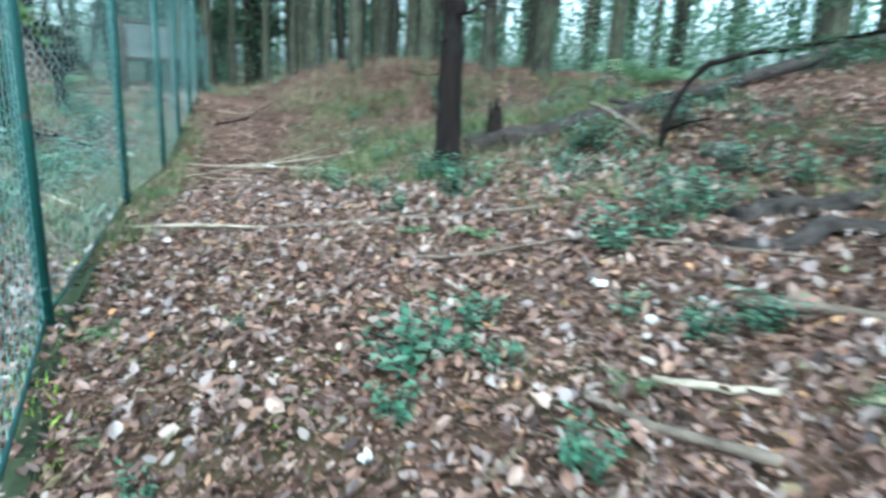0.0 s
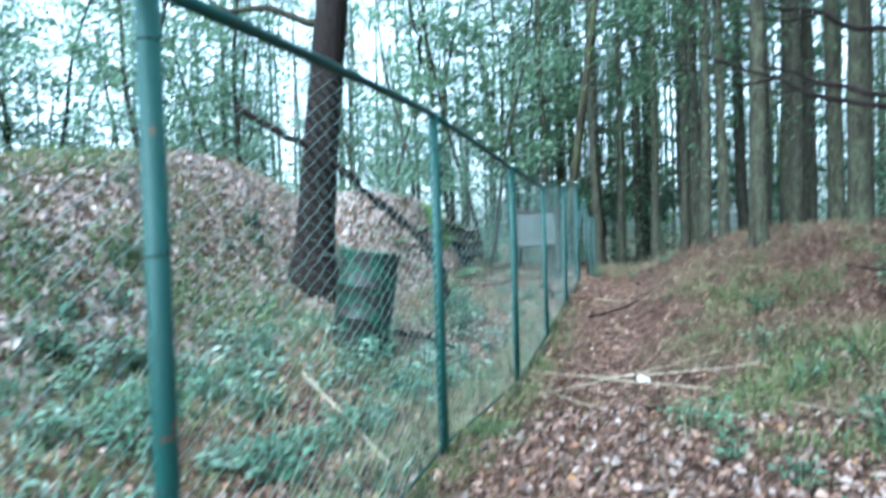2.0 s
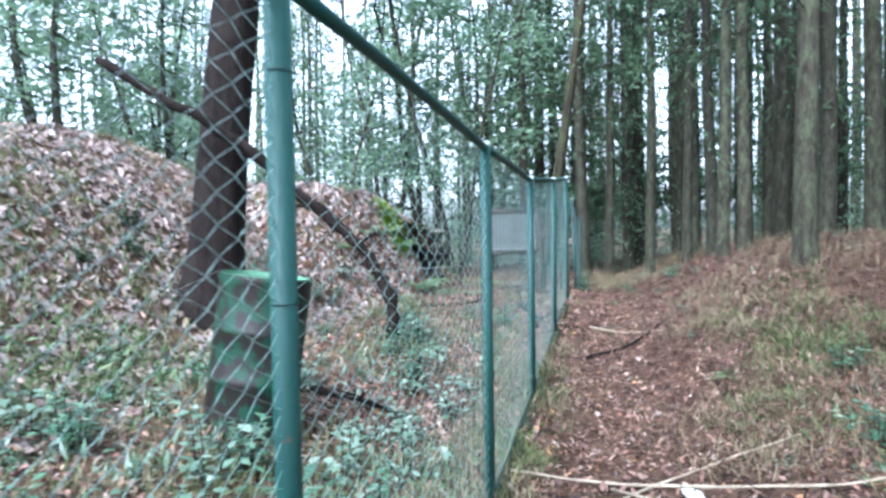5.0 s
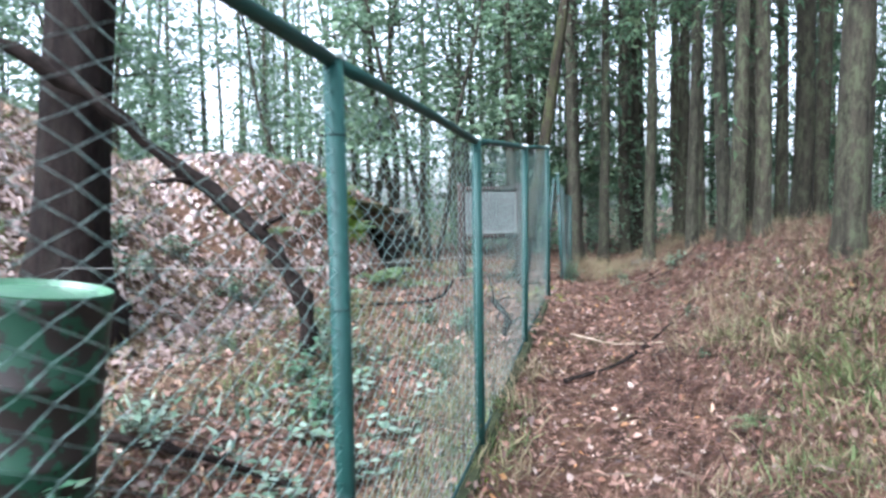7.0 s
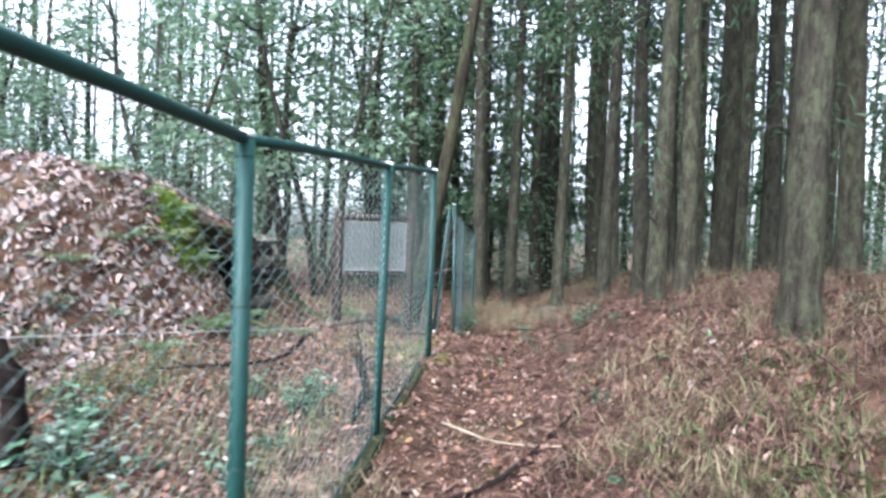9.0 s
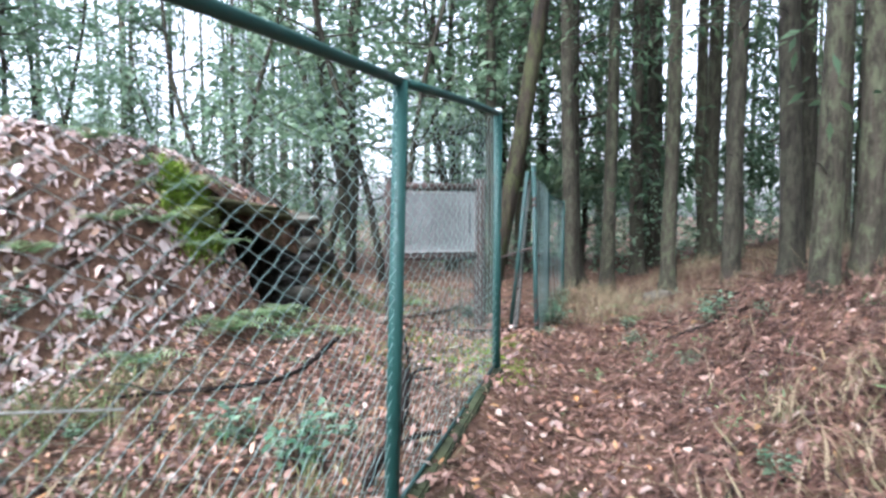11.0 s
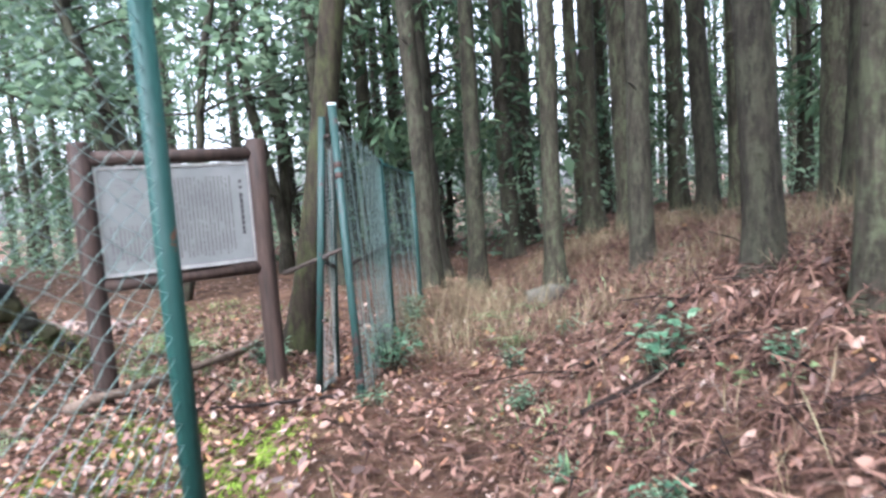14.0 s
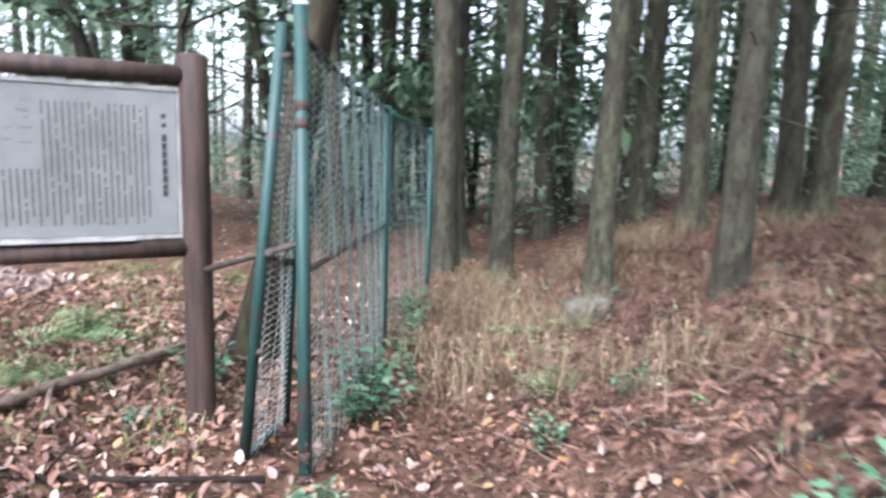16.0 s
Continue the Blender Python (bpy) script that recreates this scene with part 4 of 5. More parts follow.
def build_gate():
    gate = thing("gate_leaf")
    tagged(gate, "narrow old green gate leaf with slack grey mesh", "gate")
    l0, l1 = (-5.60, 13.93, 1.0), (-5.44, 13.98, 2.68)
    m0, m1 = (-5.78, 14.38, 0.98), (-5.56, 14.22, 2.52)
    rod("stile", [l0, l1], 0.021, PALE_PAINT, gate, "faded green tube")
    rod("stile", [m0, m1], 0.021, PALE_PAINT, gate, "faded green tube")
    rod("rail", [Vector(l1) - Vector((0, 0, 0.03)), m1], 0.017, ROPE_IRON, gate, "rusted top tube")
    rod("rail", [Vector(l0).lerp(Vector(l1), 0.52), Vector(m0).lerp(Vector(m1), 0.52)], 0.015, ROPE_IRON, gate, "rusted cross tube")
    rod("rail", [Vector(l0).lerp(Vector(l1), 0.04), Vector(m0).lerp(Vector(m1), 0.04)], 0.015, PALE_PAINT, gate)
    sheet_mesh("wire_mesh", l0, m0, l1, m1, GALV, gate, 0.030, 0.0030, 0.03, 5, "slack grey chain-link mesh")
    for q in (0.3, 0.52, 0.93):
        p = Vector(l0).lerp(Vector(l1), q)
        rod("hinge", [p, p + Vector((0.05, 0.0, 0.01))], 0.012, ROPE_IRON, gate, "dark iron hinge", 8)

    bay = thing("fence_bay")
    tagged(bay, "old green fence bay overgrown with leaves beside the open gateway", "fence")
    g0, g1 = Vector((-5.265, 13.893, 0.72)), Vector((-5.40, 14.03, 2.745))
    r0, r1 = Vector((-6.02, 15.60, 0.62)), Vector((-6.03, 15.61, 2.52))
    rod("post", [g0, g1], 0.0245, PALE_PAINT, bay, "faded green gate post with rust bands")
    rod("post_cap", [g1, g1 + Vector((0, 0, 0.012))], 0.026, CAP, bay, "pale worn cap")
    for q in (0.18, 0.22, 0.8, 0.83):
        p = g0.lerp(g1, q)
        rod("rust_band", [p - Vector((0, 0, 0.022)), p + Vector((0, 0, 0.022))], 0.0255, RUST, bay, "rusted band")
    rod("post", [r0, r1], 0.025, GREEN_PAINT, bay)
    rod("top_rail", [g1 - Vector((0, 0, 0.10)), (g1 + r1) / 2 - Vector((0, 0, 0.10)), r1 - Vector((0, 0, 0.03))], 0.016, DARK_BARK, bay, "weathered dark rail")
    rod("brace", [g0.lerp(g1, 0.55) + Vector((0.0, 0.03, 0)), r0.lerp(r1, 0.62)], 0.012, ROPE_IRON, bay, "thin dark brace")
    rod("brace", [g0.lerp(g1, 0.6), g0.lerp(g1, 0.6) + Vector((-0.42, -0.05, -0.14))], 0.012, ROPE_IRON, bay, "thin dark brace")
    sheet_mesh("wire_mesh", g0 + Vector((0, 0, 0.3)), r0 + Vector((0, 0, 0.3)), g1 - Vector((0, 0, 0.1)), r1 - Vector((0, 0, 0.03)), WIRE, bay, 0.034, 0.0026, 0.05, 6, "green coated chain-link mesh")
    q0, q1 = Vector((-6.62, 17.3, 0.6)), Vector((-6.62, 17.3, 2.45))
    rod("post", [q0, q1], 0.025, GREEN_PAINT, bay)
    rod("top_rail", [r1 - Vector((0, 0, 0.04)), q1 - Vector((0, 0, 0.04))], 0.016, GREEN_PAINT, bay)
    sheet_mesh("wire_mesh", r0 + Vector((0, 0, 0.3)), q0 + Vector((0, 0, 0.3)), r1 - Vector((0, 0, 0.04)), q1 - Vector((0, 0, 0.04)), WIRE, bay, 0.056, 0.0018, 0.03, 7, "green coated chain-link mesh")


build_gate()


# ---- drum ----
def build_drum():
    x, y = -4.38, 6.22
    z = ground_at(x, y)
    drum = thing("drum")
    drum.matrix_basis = Matrix.Translation((x, y, z)) @ Matrix.Rotation(radians(8), 4, (-0.74, 0.67, 0)) @ pose(0, 0, 0, 0, 0, 20) @ Matrix.Diagonal((1, 1, 1.17, 1))
    tagged(drum, "battered green steel drum with peeling paint under the big tree", "drum")
    bm = bmesh.new()
    prof = [(0.0, 0.29), (0.012, 0.297), (0.03, 0.29), (0.28, 0.288), (0.295, 0.300), (0.31, 0.288), (0.56, 0.288), (0.575, 0.300), (0.59, 0.288), (0.84, 0.29), (0.862, 0.299), (0.88, 0.293)]
    rs = random.Random(3)
    rings = []
    for h, r in prof:
        rings.append([bm.verts.new(((r * 1.06 - 0.02 * max(0, math.cos(a - 2)) * math.sin(h * 3.4)) * math.cos(a), r * math.sin(a), h)) for a in [2 * math.pi * k / 40 for k in range(40)]])
    for a, b in zip(rings, rings[1:]):
        for k in range(40):
            bm.faces.new((a[k], a[(k + 1) % 40], b[(k + 1) % 40], b[k]))
    bm.faces.new(rings[0][::-1])
    part("body", bm, DRUM_GREEN, drum, smooth=True)
    bm = bmesh.new()
    lo = [bm.verts.new((0.283 * math.cos(a), 0.283 * math.sin(a), 0.862)) for a in [2 * math.pi * k / 40 for k in range(40)]]
    hi = [bm.verts.new((0.296 * math.cos(a), 0.296 * math.sin(a), 0.887)) for a in [2 * math.pi * k / 40 for k in range(40)]]
    for k in range(40):
        bm.faces.new((lo[k], lo[(k + 1) % 40], hi[(k + 1) % 40], hi[k]))
    bm.faces.new(lo)
    part("lid", bm, DRUM_RIM, drum, "paler green sunken lid", smooth=False)


build_drum()


# ---- stone chamber in the mound ----
def boulder(name, at, size, seed, mat=STONE, parent=None, label="", turn=(0, 0, 0), rough=0.16, sub=3):
    bm = bmesh.new()
    bmesh.ops.create_cube(bm, size=2)
    bmesh.ops.subdivide_edges(bm, edges=bm.edges[:], cuts=sub * 2, use_grid_fill=True)
    off = Vector((seed * 3.1, seed * 1.7, seed))
    for v in bm.verts:
        p = v.co.copy()
        q = p.lerp(p.normalized() * 1.25, 0.45)
        q += p.normalized() * (noise.noise(p * 1.1 + off) * rough * 2 + noise.noise(p * 3 + off) * rough * 0.6)
        v.co = Vector((q.x * size[0] / 2, q.y * size[1] / 2, q.z * size[2] / 2))
    ob = part(name, bm, mat, parent, label, True)
    ob.matrix_basis = pose(*at, *turn)
    return ob


def build_chamber():
    ch = thing("stone_chamber")
    tagged(ch, "dark mouth of a stone chamber under a mossy capstone", "stone chamber")
    for i, (x, y, z, w) in enumerate(((-8.12, 12.34, 2.27, 1.15), (-8.10, 12.98, 2.17, 0.32))):
        boulder("capstone", (x, y, z), (1.12, w, 0.13), 1 + i, (MOSS_STONE, STONE)[i], ch, "flat capstone", (-6, -3, 4))
    boulder("side_stone", (-7.95, 11.72, 1.75), (0.5, 0.35, 1.0), 2, MOSS_STONE, ch)
    boulder("moss_clump", (-7.42, 11.55, float(height(-7.42, 11.55)) - 0.03), (0.34, 0.36, 0.18), 9, MOSS_PAD, ch, "stone cushioned with moss", (0, 10, 20))
    # dry-laid side wall: flat courses that step down to the right
    rs = random.Random(18)
    z, i = 0.96, 0
    while z < 2.12:
        h = rs.uniform(0.10, 0.17)
        y = 12.93 + rs.uniform(-0.05, 0.07)
        last = float(np.interp(z + h, (0.9, 1.12, 1.54, 1.77, 1.95, 2.15), (14.12, 13.98, 13.66, 13.44, 13.34, 13.12)))
        while y < last - 0.08:
            w = min(rs.uniform(0.22, 0.5), last - y + 0.05)
            boulder("wall_stone", (-7.86 + rs.uniform(-0.05, 0.06), y + w / 2, z + h / 2), (rs.uniform(0.42, 0.58), w * 1.06, h * 1.08), 20 + i, (DARK_STONE, MOSS_STONE, DARK_STONE, STONE)[(i * 7) % 4], ch, "flat stacked stone",
                    (rs.uniform(-4, 4), rs.uniform(-5, 5), rs.uniform(-9, 9)), 0.10, 2)
            y += w
            i += 1
        z += h
    # added panels whose near-black colour supplies the shade inside the mouth
    boulder("back_wall", (-9.25, 12.4, 1.7), (0.3, 2.3, 1.7), 5, CAVE_SHADE, ch, "earth at the back, coloured dark as the chamber's shade")
    boulder("inner_wall", (-8.6, 11.72, 1.6), (1.5, 0.3, 1.7), 6, CAVE_SHADE, ch, "earth wall coloured dark as the chamber's shade")
    boulder("inner_wall", (-8.75, 13.15, 1.6), (1.2, 0.3, 1.6), 7, CAVE_SHADE, ch, "earth wall coloured dark as the chamber's shade")
    # the mound's skin over the hollow
    gx, gy = np.meshgrid(np.arange(-9.6, -7.66, 0.06), np.arange(11.55, 13.3, 0.06), indexing="ij")
    gz = height(gx, gy, False) + 0.012
    a, b = gx.shape
    i = np.arange(a * b).reshape(a, b)
    f = np.stack([i[:-1, :-1], i[1:, :-1], i[1:, 1:], i[:-1, 1:]], -1).reshape(-1, 4)
    raw("earth_cover", np.stack([gx, gy, gz], -1).reshape(-1, 3), f, SOIL, ch, "earth and leaves over the stones", True)


build_chamber()


# ---- fallen wood ----
def fallen(name, pts, r0, r1, mat, label, category="branch", twigs=0, seed=1, lift=True, n=4):
    rs = random.Random(seed)
    if lift:
        pts = [(p[0], p[1], ground_at(p[0], p[1]) + (p[2] if len(p) > 2 else r0 * 0.6) + 0.018) for p in pts]
    line = curve_through(pts, n, r0 * 0.25, rs)
    bm = bmesh.new()
    k = len(line)
    tube(bm, line, [(r0 + (r1 - r0) * i / (k - 1)) * rs.uniform(0.78, 1.2) for i in range(k)], 9, rough=0.2, rng=rs)
    shoots = []
    for i in range(twigs):
        p = line[rs.randrange(1, len(line) - 1)]
        w = Vector((rs.uniform(-1, 1), rs.uniform(-1, 1), rs.uniform(-0.05, 0.35))).normalized()
        k = rs.uniform(0.15, 0.5)
        shoots.append([p, p + w * k * 0.5 + Vector((0, 0, 0.02)), p + w * k])
    first = line[0].copy()
    for v in bm.verts:
        v.co -= first
    ob = part(name, bm, mat, smooth=True)
    ob.location = first
    for pts in shoots:
        bm = bmesh.new()
        limb(bm, [q - first for q in pts], r0 * 0.4, r1 * 0.4 + 0.001, 5, 0.1, rs)
        part("twig", bm, mat, ob, smooth=True)
    return tagged(ob, label, category)


BRANCH_LINE = [(-5.6 - 0.766 * u + 0.25 * min(1, max(0, u)), 8.0 - 0.643 * u - 0.30 * min(1, max(0, u)), z) for u, z in ((-0.80, 1.15), (-0.79, 1.5), (-0.66, 1.80), (-0.46, 2.10), (-0.18, 2.37), (0.12, 2.60), (0.52, 3.02), (1.02, 3.36), (1.32, 3.52), (1.85, 3.86))]
fallen("fallen_branch", BRANCH_LINE, 0.068, 0.045, DARKWOOD,
       "thick black dead branch leaning from the ground against the big tree", "branch", 5, 3, False, 4)
fallen("fallen_log", [(0.55, 6.02), (1.1, 5.85), (1.75, 6.0), (2.6, 6.6), (3.4, 6.9), (5.25, 8.1, 0.25), (6.6, 9.0, 0.4)], 0.10, 0.06, ROTWOOD, "rotten black log lying across the slope", "log", 4, 5)
CURVED = [(1.99, 4.84, 1.36), (2.04, 4.8, 1.72), (2.19, 4.75, 2.0), (2.45, 4.66, 2.11), (2.75, 4.5, 2.18), (3.2, 4.3, 2.3)]
fallen("curved_branch", CURVED, 0.030, 0.012, DARKWOOD, "bent black branch standing out of the ground", "branch", 1, 6, False)
fallen("broken_branch", [(2.0, 4.95, 0.02), (1.85, 5.3, 0.12), (1.6, 5.75, 0.25)], 0.028, 0.02, DEADWOOD, "broken pale branch propped on the log", "branch", 0, 7)
fallen("rotten_log", [(1.7, 2.66, 0.0), (1.95, 2.55, 0.01), (2.15, 2.68, 0.03), (2.5, 2.75, 0.01), (3.2, 3.1, 0.0)], 0.045, 0.035, ROTWOOD, "short black rotten log among the leaves", "log", 2, 8)
fallen("rotten_log", [(1.85, 2.9, 0.0), (2.1, 3.05, 0.03), (2.35, 3.0, 0.02), (2.8, 3.4, 0.01)], 0.065, 0.04, ROTWOOD, "thick black piece of rotten wood on the slope", "log", 1, 9)
fallen("pale_stick", [(-1.62, 3.86, 0.04), (-1.1, 3.76, 0.03), (-0.56, 3.65, 0.025)], 0.0115, 0.0101, PALEWOOD, "long peeled pale stick lying across the path", "stick", 0, 10)
fallen("dark_stick", [(-0.60, 3.66, 0.02), (-0.05, 3.62, 0.02), (0.5, 3.47, 0.02), (1.0, 3.42, 0.03)], 0.016, 0.010, DEADWOOD, "bark-covered stick lying across the path", "stick", 0, 11)
fallen("pale_stick", [(-3.5, 4.7, 0.06), (-2.7, 4.35, 0.05), (-2.0, 4.02, 0.04)], 0.0144, 0.0101, PALEWOOD, "peeled pale stick lying behind the fence", "stick", 0, 12)
fallen("pale_stick", [(-2.76, 6.93, 0.03), (-2.1, 7.16, 0.02), (-1.13, 7.35, 0.02), (-0.8, 7.5, 0.03)], 0.0094, 0.0072, PALEWOOD, "thin pale stick across the path", "stick", 0, 13)
fallen("pale_stick", [(-2.68, 6.76, 0.03), (-2.1, 6.3, 0.02), (-1.54, 5.82, 0.02)], 0.0086, 0.0065, PALEWOOD, "thin pale stick aslant on the path", "stick", 0, 14)
fallen("pale_stick", [(-2.29, 6.17, 0.03), (-1.84, 7.49, 0.03), (-1.29, 8.19, 0.05)], 0.0101, 0.0065, PALEWOOD, "pale stick aslant on the path", "stick", 0, 15)
fallen("pale_stick", [(-2.15, 7.03, 0.04), (-0.82, 6.6, 0.04), (-0.15, 5.96, 0.03), (0.3, 5.59, 0.03)], 0.0094, 0.0058, PALEWOOD, "long thin pale stick across the path", "stick", 0, 16)
fallen("dark_stick", [(-1.82, 5.68, 0.02), (-1.27, 6.05, 0.02), (-0.91, 6.48, 0.03), (-0.13, 6.77, 0.03), (0.11, 6.64, 0.05)], 0.014, 0.008, DARKWOOD, "thin dark branch lying across the path", "branch", 2, 17)
fallen("pale_stick", [(-3.73, 10.64, 0.03), (-3.25, 10.51, 0.03), (-2.82, 10.44, 0.03)], 0.0094, 0.0065, PALEWOOD, "short pale stick on the path", "stick", 0, 18)
fallen("dark_stick", [(-3.32, 9.57, 0.02), (-3.04, 10.06, 0.03), (-2.88, 10.94, 0.04)], 0.018, 0.010, DARKWOOD, "dark branch lying aslant on the path", "branch", 2, 19)
fallen("dark_stick", [(-4.17, 14.12, 0.02), (-3.96, 14.11, 0.03), (-3.59, 14.49, 0.04), (-3.25, 15.2, 0.04), (-3.1, 15.9, 0.05)], 0.012, 0.006, DARKWOOD, "long dead branch at the foot of the cedars", "branch", 4, 20)
fallen("dark_stick", [(-3.94, 13.53, 0.03), (-3.62, 13.7, 0.03), (-3.3, 14.1, 0.03)], 0.014, 0.009, DARKWOOD, "dead branch among cedar needles", "branch", 3, 21)
fallen("dark_stick", [(-2.9, 14.3, 0.05), (-2.6, 14.7, 0.05), (-2.2, 14.9, 0.06)], 0.02, 0.010, DARKWOOD, "dead branch behind the cedars", "branch", 2, 22)
fallen("fallen_branch", [(-6.65, 13.1, 0.03), (-6.72, 13.7, 0.04), (-6.85, 14.7, 0.04), (-7.2, 15.4, 0.05)], 0.035, 0.02, DEADWOOD, "long dead branch on leaves below the sign", "branch", 3, 23)
fallen("dark_stick", [(-5.37, 13.8, 0.02), (-5.9, 13.5, 0.02), (-6.4, 13.2, 0.02)], 0.012, 0.008, DARKWOOD, "thin dark stick by the gate", "stick", 1, 24)
fallen("dead_stem", [(-5.35, 12.0, 0.0), (-5.38, 12.02, 0.12), (-5.45, 12.05, 0.28)], 0.014, 0.010, DARKWOOD, "short dead stem standing in leaves behind the fence", "branch", 0, 25)
fallen("fallen_branch", [(-5.3, 11.9, 0.02), (-5.0, 11.5, 0.03), (-4.62, 11.0, 0.03), (-4.3, 10.4, 0.03)], 0.040, 0.025, DARKWOOD, "mossy rotten branch behind the fence", "branch", 2, 26)
fallen("fallen_branch", [(-5.7, 11.6, 0.25), (-5.5, 10.9, 0.1), (-5.9, 10.0, 0.05)], 0.02, 0.010, DARKWOOD, "thin black branch behind the fence", "branch", 3, 27)
fallen("fallen_branch", [(-5.3, 6.7, 0.04), (-4.6, 7.0, 0.05), (-3.9, 7.35, 0.05)], 0.035, 0.015, DARKWOOD, "black branch lying beyond the drum", "branch", 3, 28)
fallen("pale_stick", [(1.35, 1.25, 0.02), (1.1, 1.4, 0.02), (0.95, 1.55, 0.02)], 0.016, 0.012, DEADWOOD, "short grey stick among the leaves", "stick", 0, 29)
fallen("pale_stick", [(1.15, 1.62, 0.03), (1.3, 1.55, 0.02), (1.45, 1.5, 0.02)], 0.0130, 0.0101, PALEWOOD, "short split pale stick", "stick", 0, 30)
fallen("pale_stick", [(1.55, 2.1, 0.03), (1.75, 1.95, 0.03), (2.1, 1.7, 0.03)], 0.022, 0.016, DEADWOOD, "mossy grey stick on the slope", "stick", 0, 31)
fallen("dark_stick", [(0.1, 3.0, 0.02), (0.5, 2.75, 0.02), (1.2, 2.75, 0.03), (2.0, 2.4, 0.03)], 0.009, 0.005, DEADWOOD, "thin curved twig on the leaves", "stick", 1, 32)


fallen("fallen_log", [(-6.5, 2.1, 0.0), (-6.15, 2.6, 0.25), (-5.8, 3.2, 0.75)], 0.12, 0.10, DARKWOOD, "broken dead black trunk leaning out over the mound", "log", 1, 41)


def snag():
    x, y = 0.80, 6.5
    bm = bmesh.new()
    rs = random.Random(9)
    ring0 = []
    for h, r in ((-0.1, 0.11), (0.05, 0.10), (0.18, 0.085), (0.28, 0.075)):
        ring0.append([bm.verts.new((r * math.cos(a) * (1 + rs.uniform(-0.12, 0.12)), r * math.sin(a), h + (rs.uniform(-0.02, 0.22) if h > 0.25 else 0))) for a in [2 * math.pi * k / 12 for k in range(12)]])
    for a, b in zip(ring0, ring0[1:]):
        for k in range(12):
            bm.faces.new((a[k], a[(k + 1) % 12], b[(k + 1) % 12], b[k]))
    c = bm.verts.new((0, 0, 0.2))
    for k in range(12):
        bm.faces.new((ring0[-1][k], ring0[-1][(k + 1) % 12], c))
    ob = part("tree_stump", bm, DARKWOOD)
    ob.location = on(x, y)
    tagged(ob, "small splintered dark stump behind the conifer", "stump")


snag()


def stone_at(name, x, y, size, seed, label, mat=STONE, sink=0.3):
    ob = boulder(name, (x, y, ground_at(x, y) + size[2] * (0.5 - sink)), size, seed, mat, None, "", (0, 0, seed * 37))
    tagged(ob, label, "stone")


stone_at("stone", -5.0, 16.75, (0.42, 0.28, 0.24), 31, "grey stone at the foot of a slim cedar")
stone_at("stone", 2.3, 4.3, (0.2, 0.18, 0.16), 32, "small mossy stone on the slope")

# wire strung behind the fence
rod("strand", [(-6.0, 7.2, 1.9), (-4.6, 8.1, 1.87), (-3.40, 8.85, 1.95)], 0.0025, GALV, tagged(thing("wire"), "single slack wire from the big tree to the fence", "wire"))
rod("strand", [(-6.0, 7.2, 1.9), (-5.0, 5.2, 1.55), (-4.6, 2.6, 1.5)], 0.0025, GALV, tagged(thing("wire"), "single slack wire running off behind the fence", "wire"))
rod("strand", [(-8.6, 10.3, 2.95), (-7.5, 12.2, 2.85), (-6.72, 13.4, 2.62)], 0.0025, GALV, tagged(thing("wire"), "single wire tied to the sign's post", "wire"))


def scrap(x, y, w, seed, label):
    rs = random.Random(seed)
    bm = bmesh.new()
    bmesh.ops.create_grid(bm, x_segments=6, y_segments=4, size=0.5)
    for v in bm.verts:
        v.co = Vector((v.co.x * w, v.co.y * w * 0.6, 0.02 + rs.uniform(-0.012, 0.02)))
    bmesh.ops.solidify(bm, geom=bm.faces[:], thickness=0.003)
    ob = part("litter_scrap", bm, PAPER)
    ob.matrix_basis = pose(*on(x, y, 0.03), 0, 0, seed * 40)
    tagged(ob, label, "litter")


scrap(-1.73, 7.19, 0.17, 3, "crumpled white scrap lying on the path")
scrap(1.12, 2.31, 0.055, 4, "small white scrap by green seedlings")
scrap(1.25, 2.02, 0.04, 5, "small pale scrap on the leaves")
scrap(0.38, 1.28, 0.035, 6, "small pale scrap on the leaves")


# ---- plants ----
def fern(seed, size=0.3, n=9):
    rs = random.Random(seed)
    plant = thing("fern")
    for i in range(n):
        a = 6.28 * i / n + rs.uniform(-0.3, 0.3)
        L, V, F = size * rs.uniform(0.7, 1.15), [], []
        lift = rs.uniform(0.35, 0.8)
        m = 26
        for k in range(m + 1):
            t = k / m
            V.append((L * t * math.cos(a), L * t * math.sin(a), L * (lift * 1.5 * t - lift * 1.4 * t * t) + 0.01))
        for k in range(1, m, 2):
            t = (k + 1) / m
            w = 0.30 * L * math.sin(math.pi * min(1, 0.12 + t * 0.88)) ** 0.8 + 0.004
            r, z = L * (t + 0.03), V[k][2] - w * 0.25
            for sgn in (-1, 1):
                V.append((r * math.cos(a) - sgn * w * math.sin(a), r * math.sin(a) + sgn * w * math.cos(a), z))
                F.append((k, k + 1, len(V) - 1))
        raw("frond", V, F, FERN, plant)
    return tagged(plant, "green fern spreading its fronds low over the dead leaves", "fern", "ferns on the forest floor")


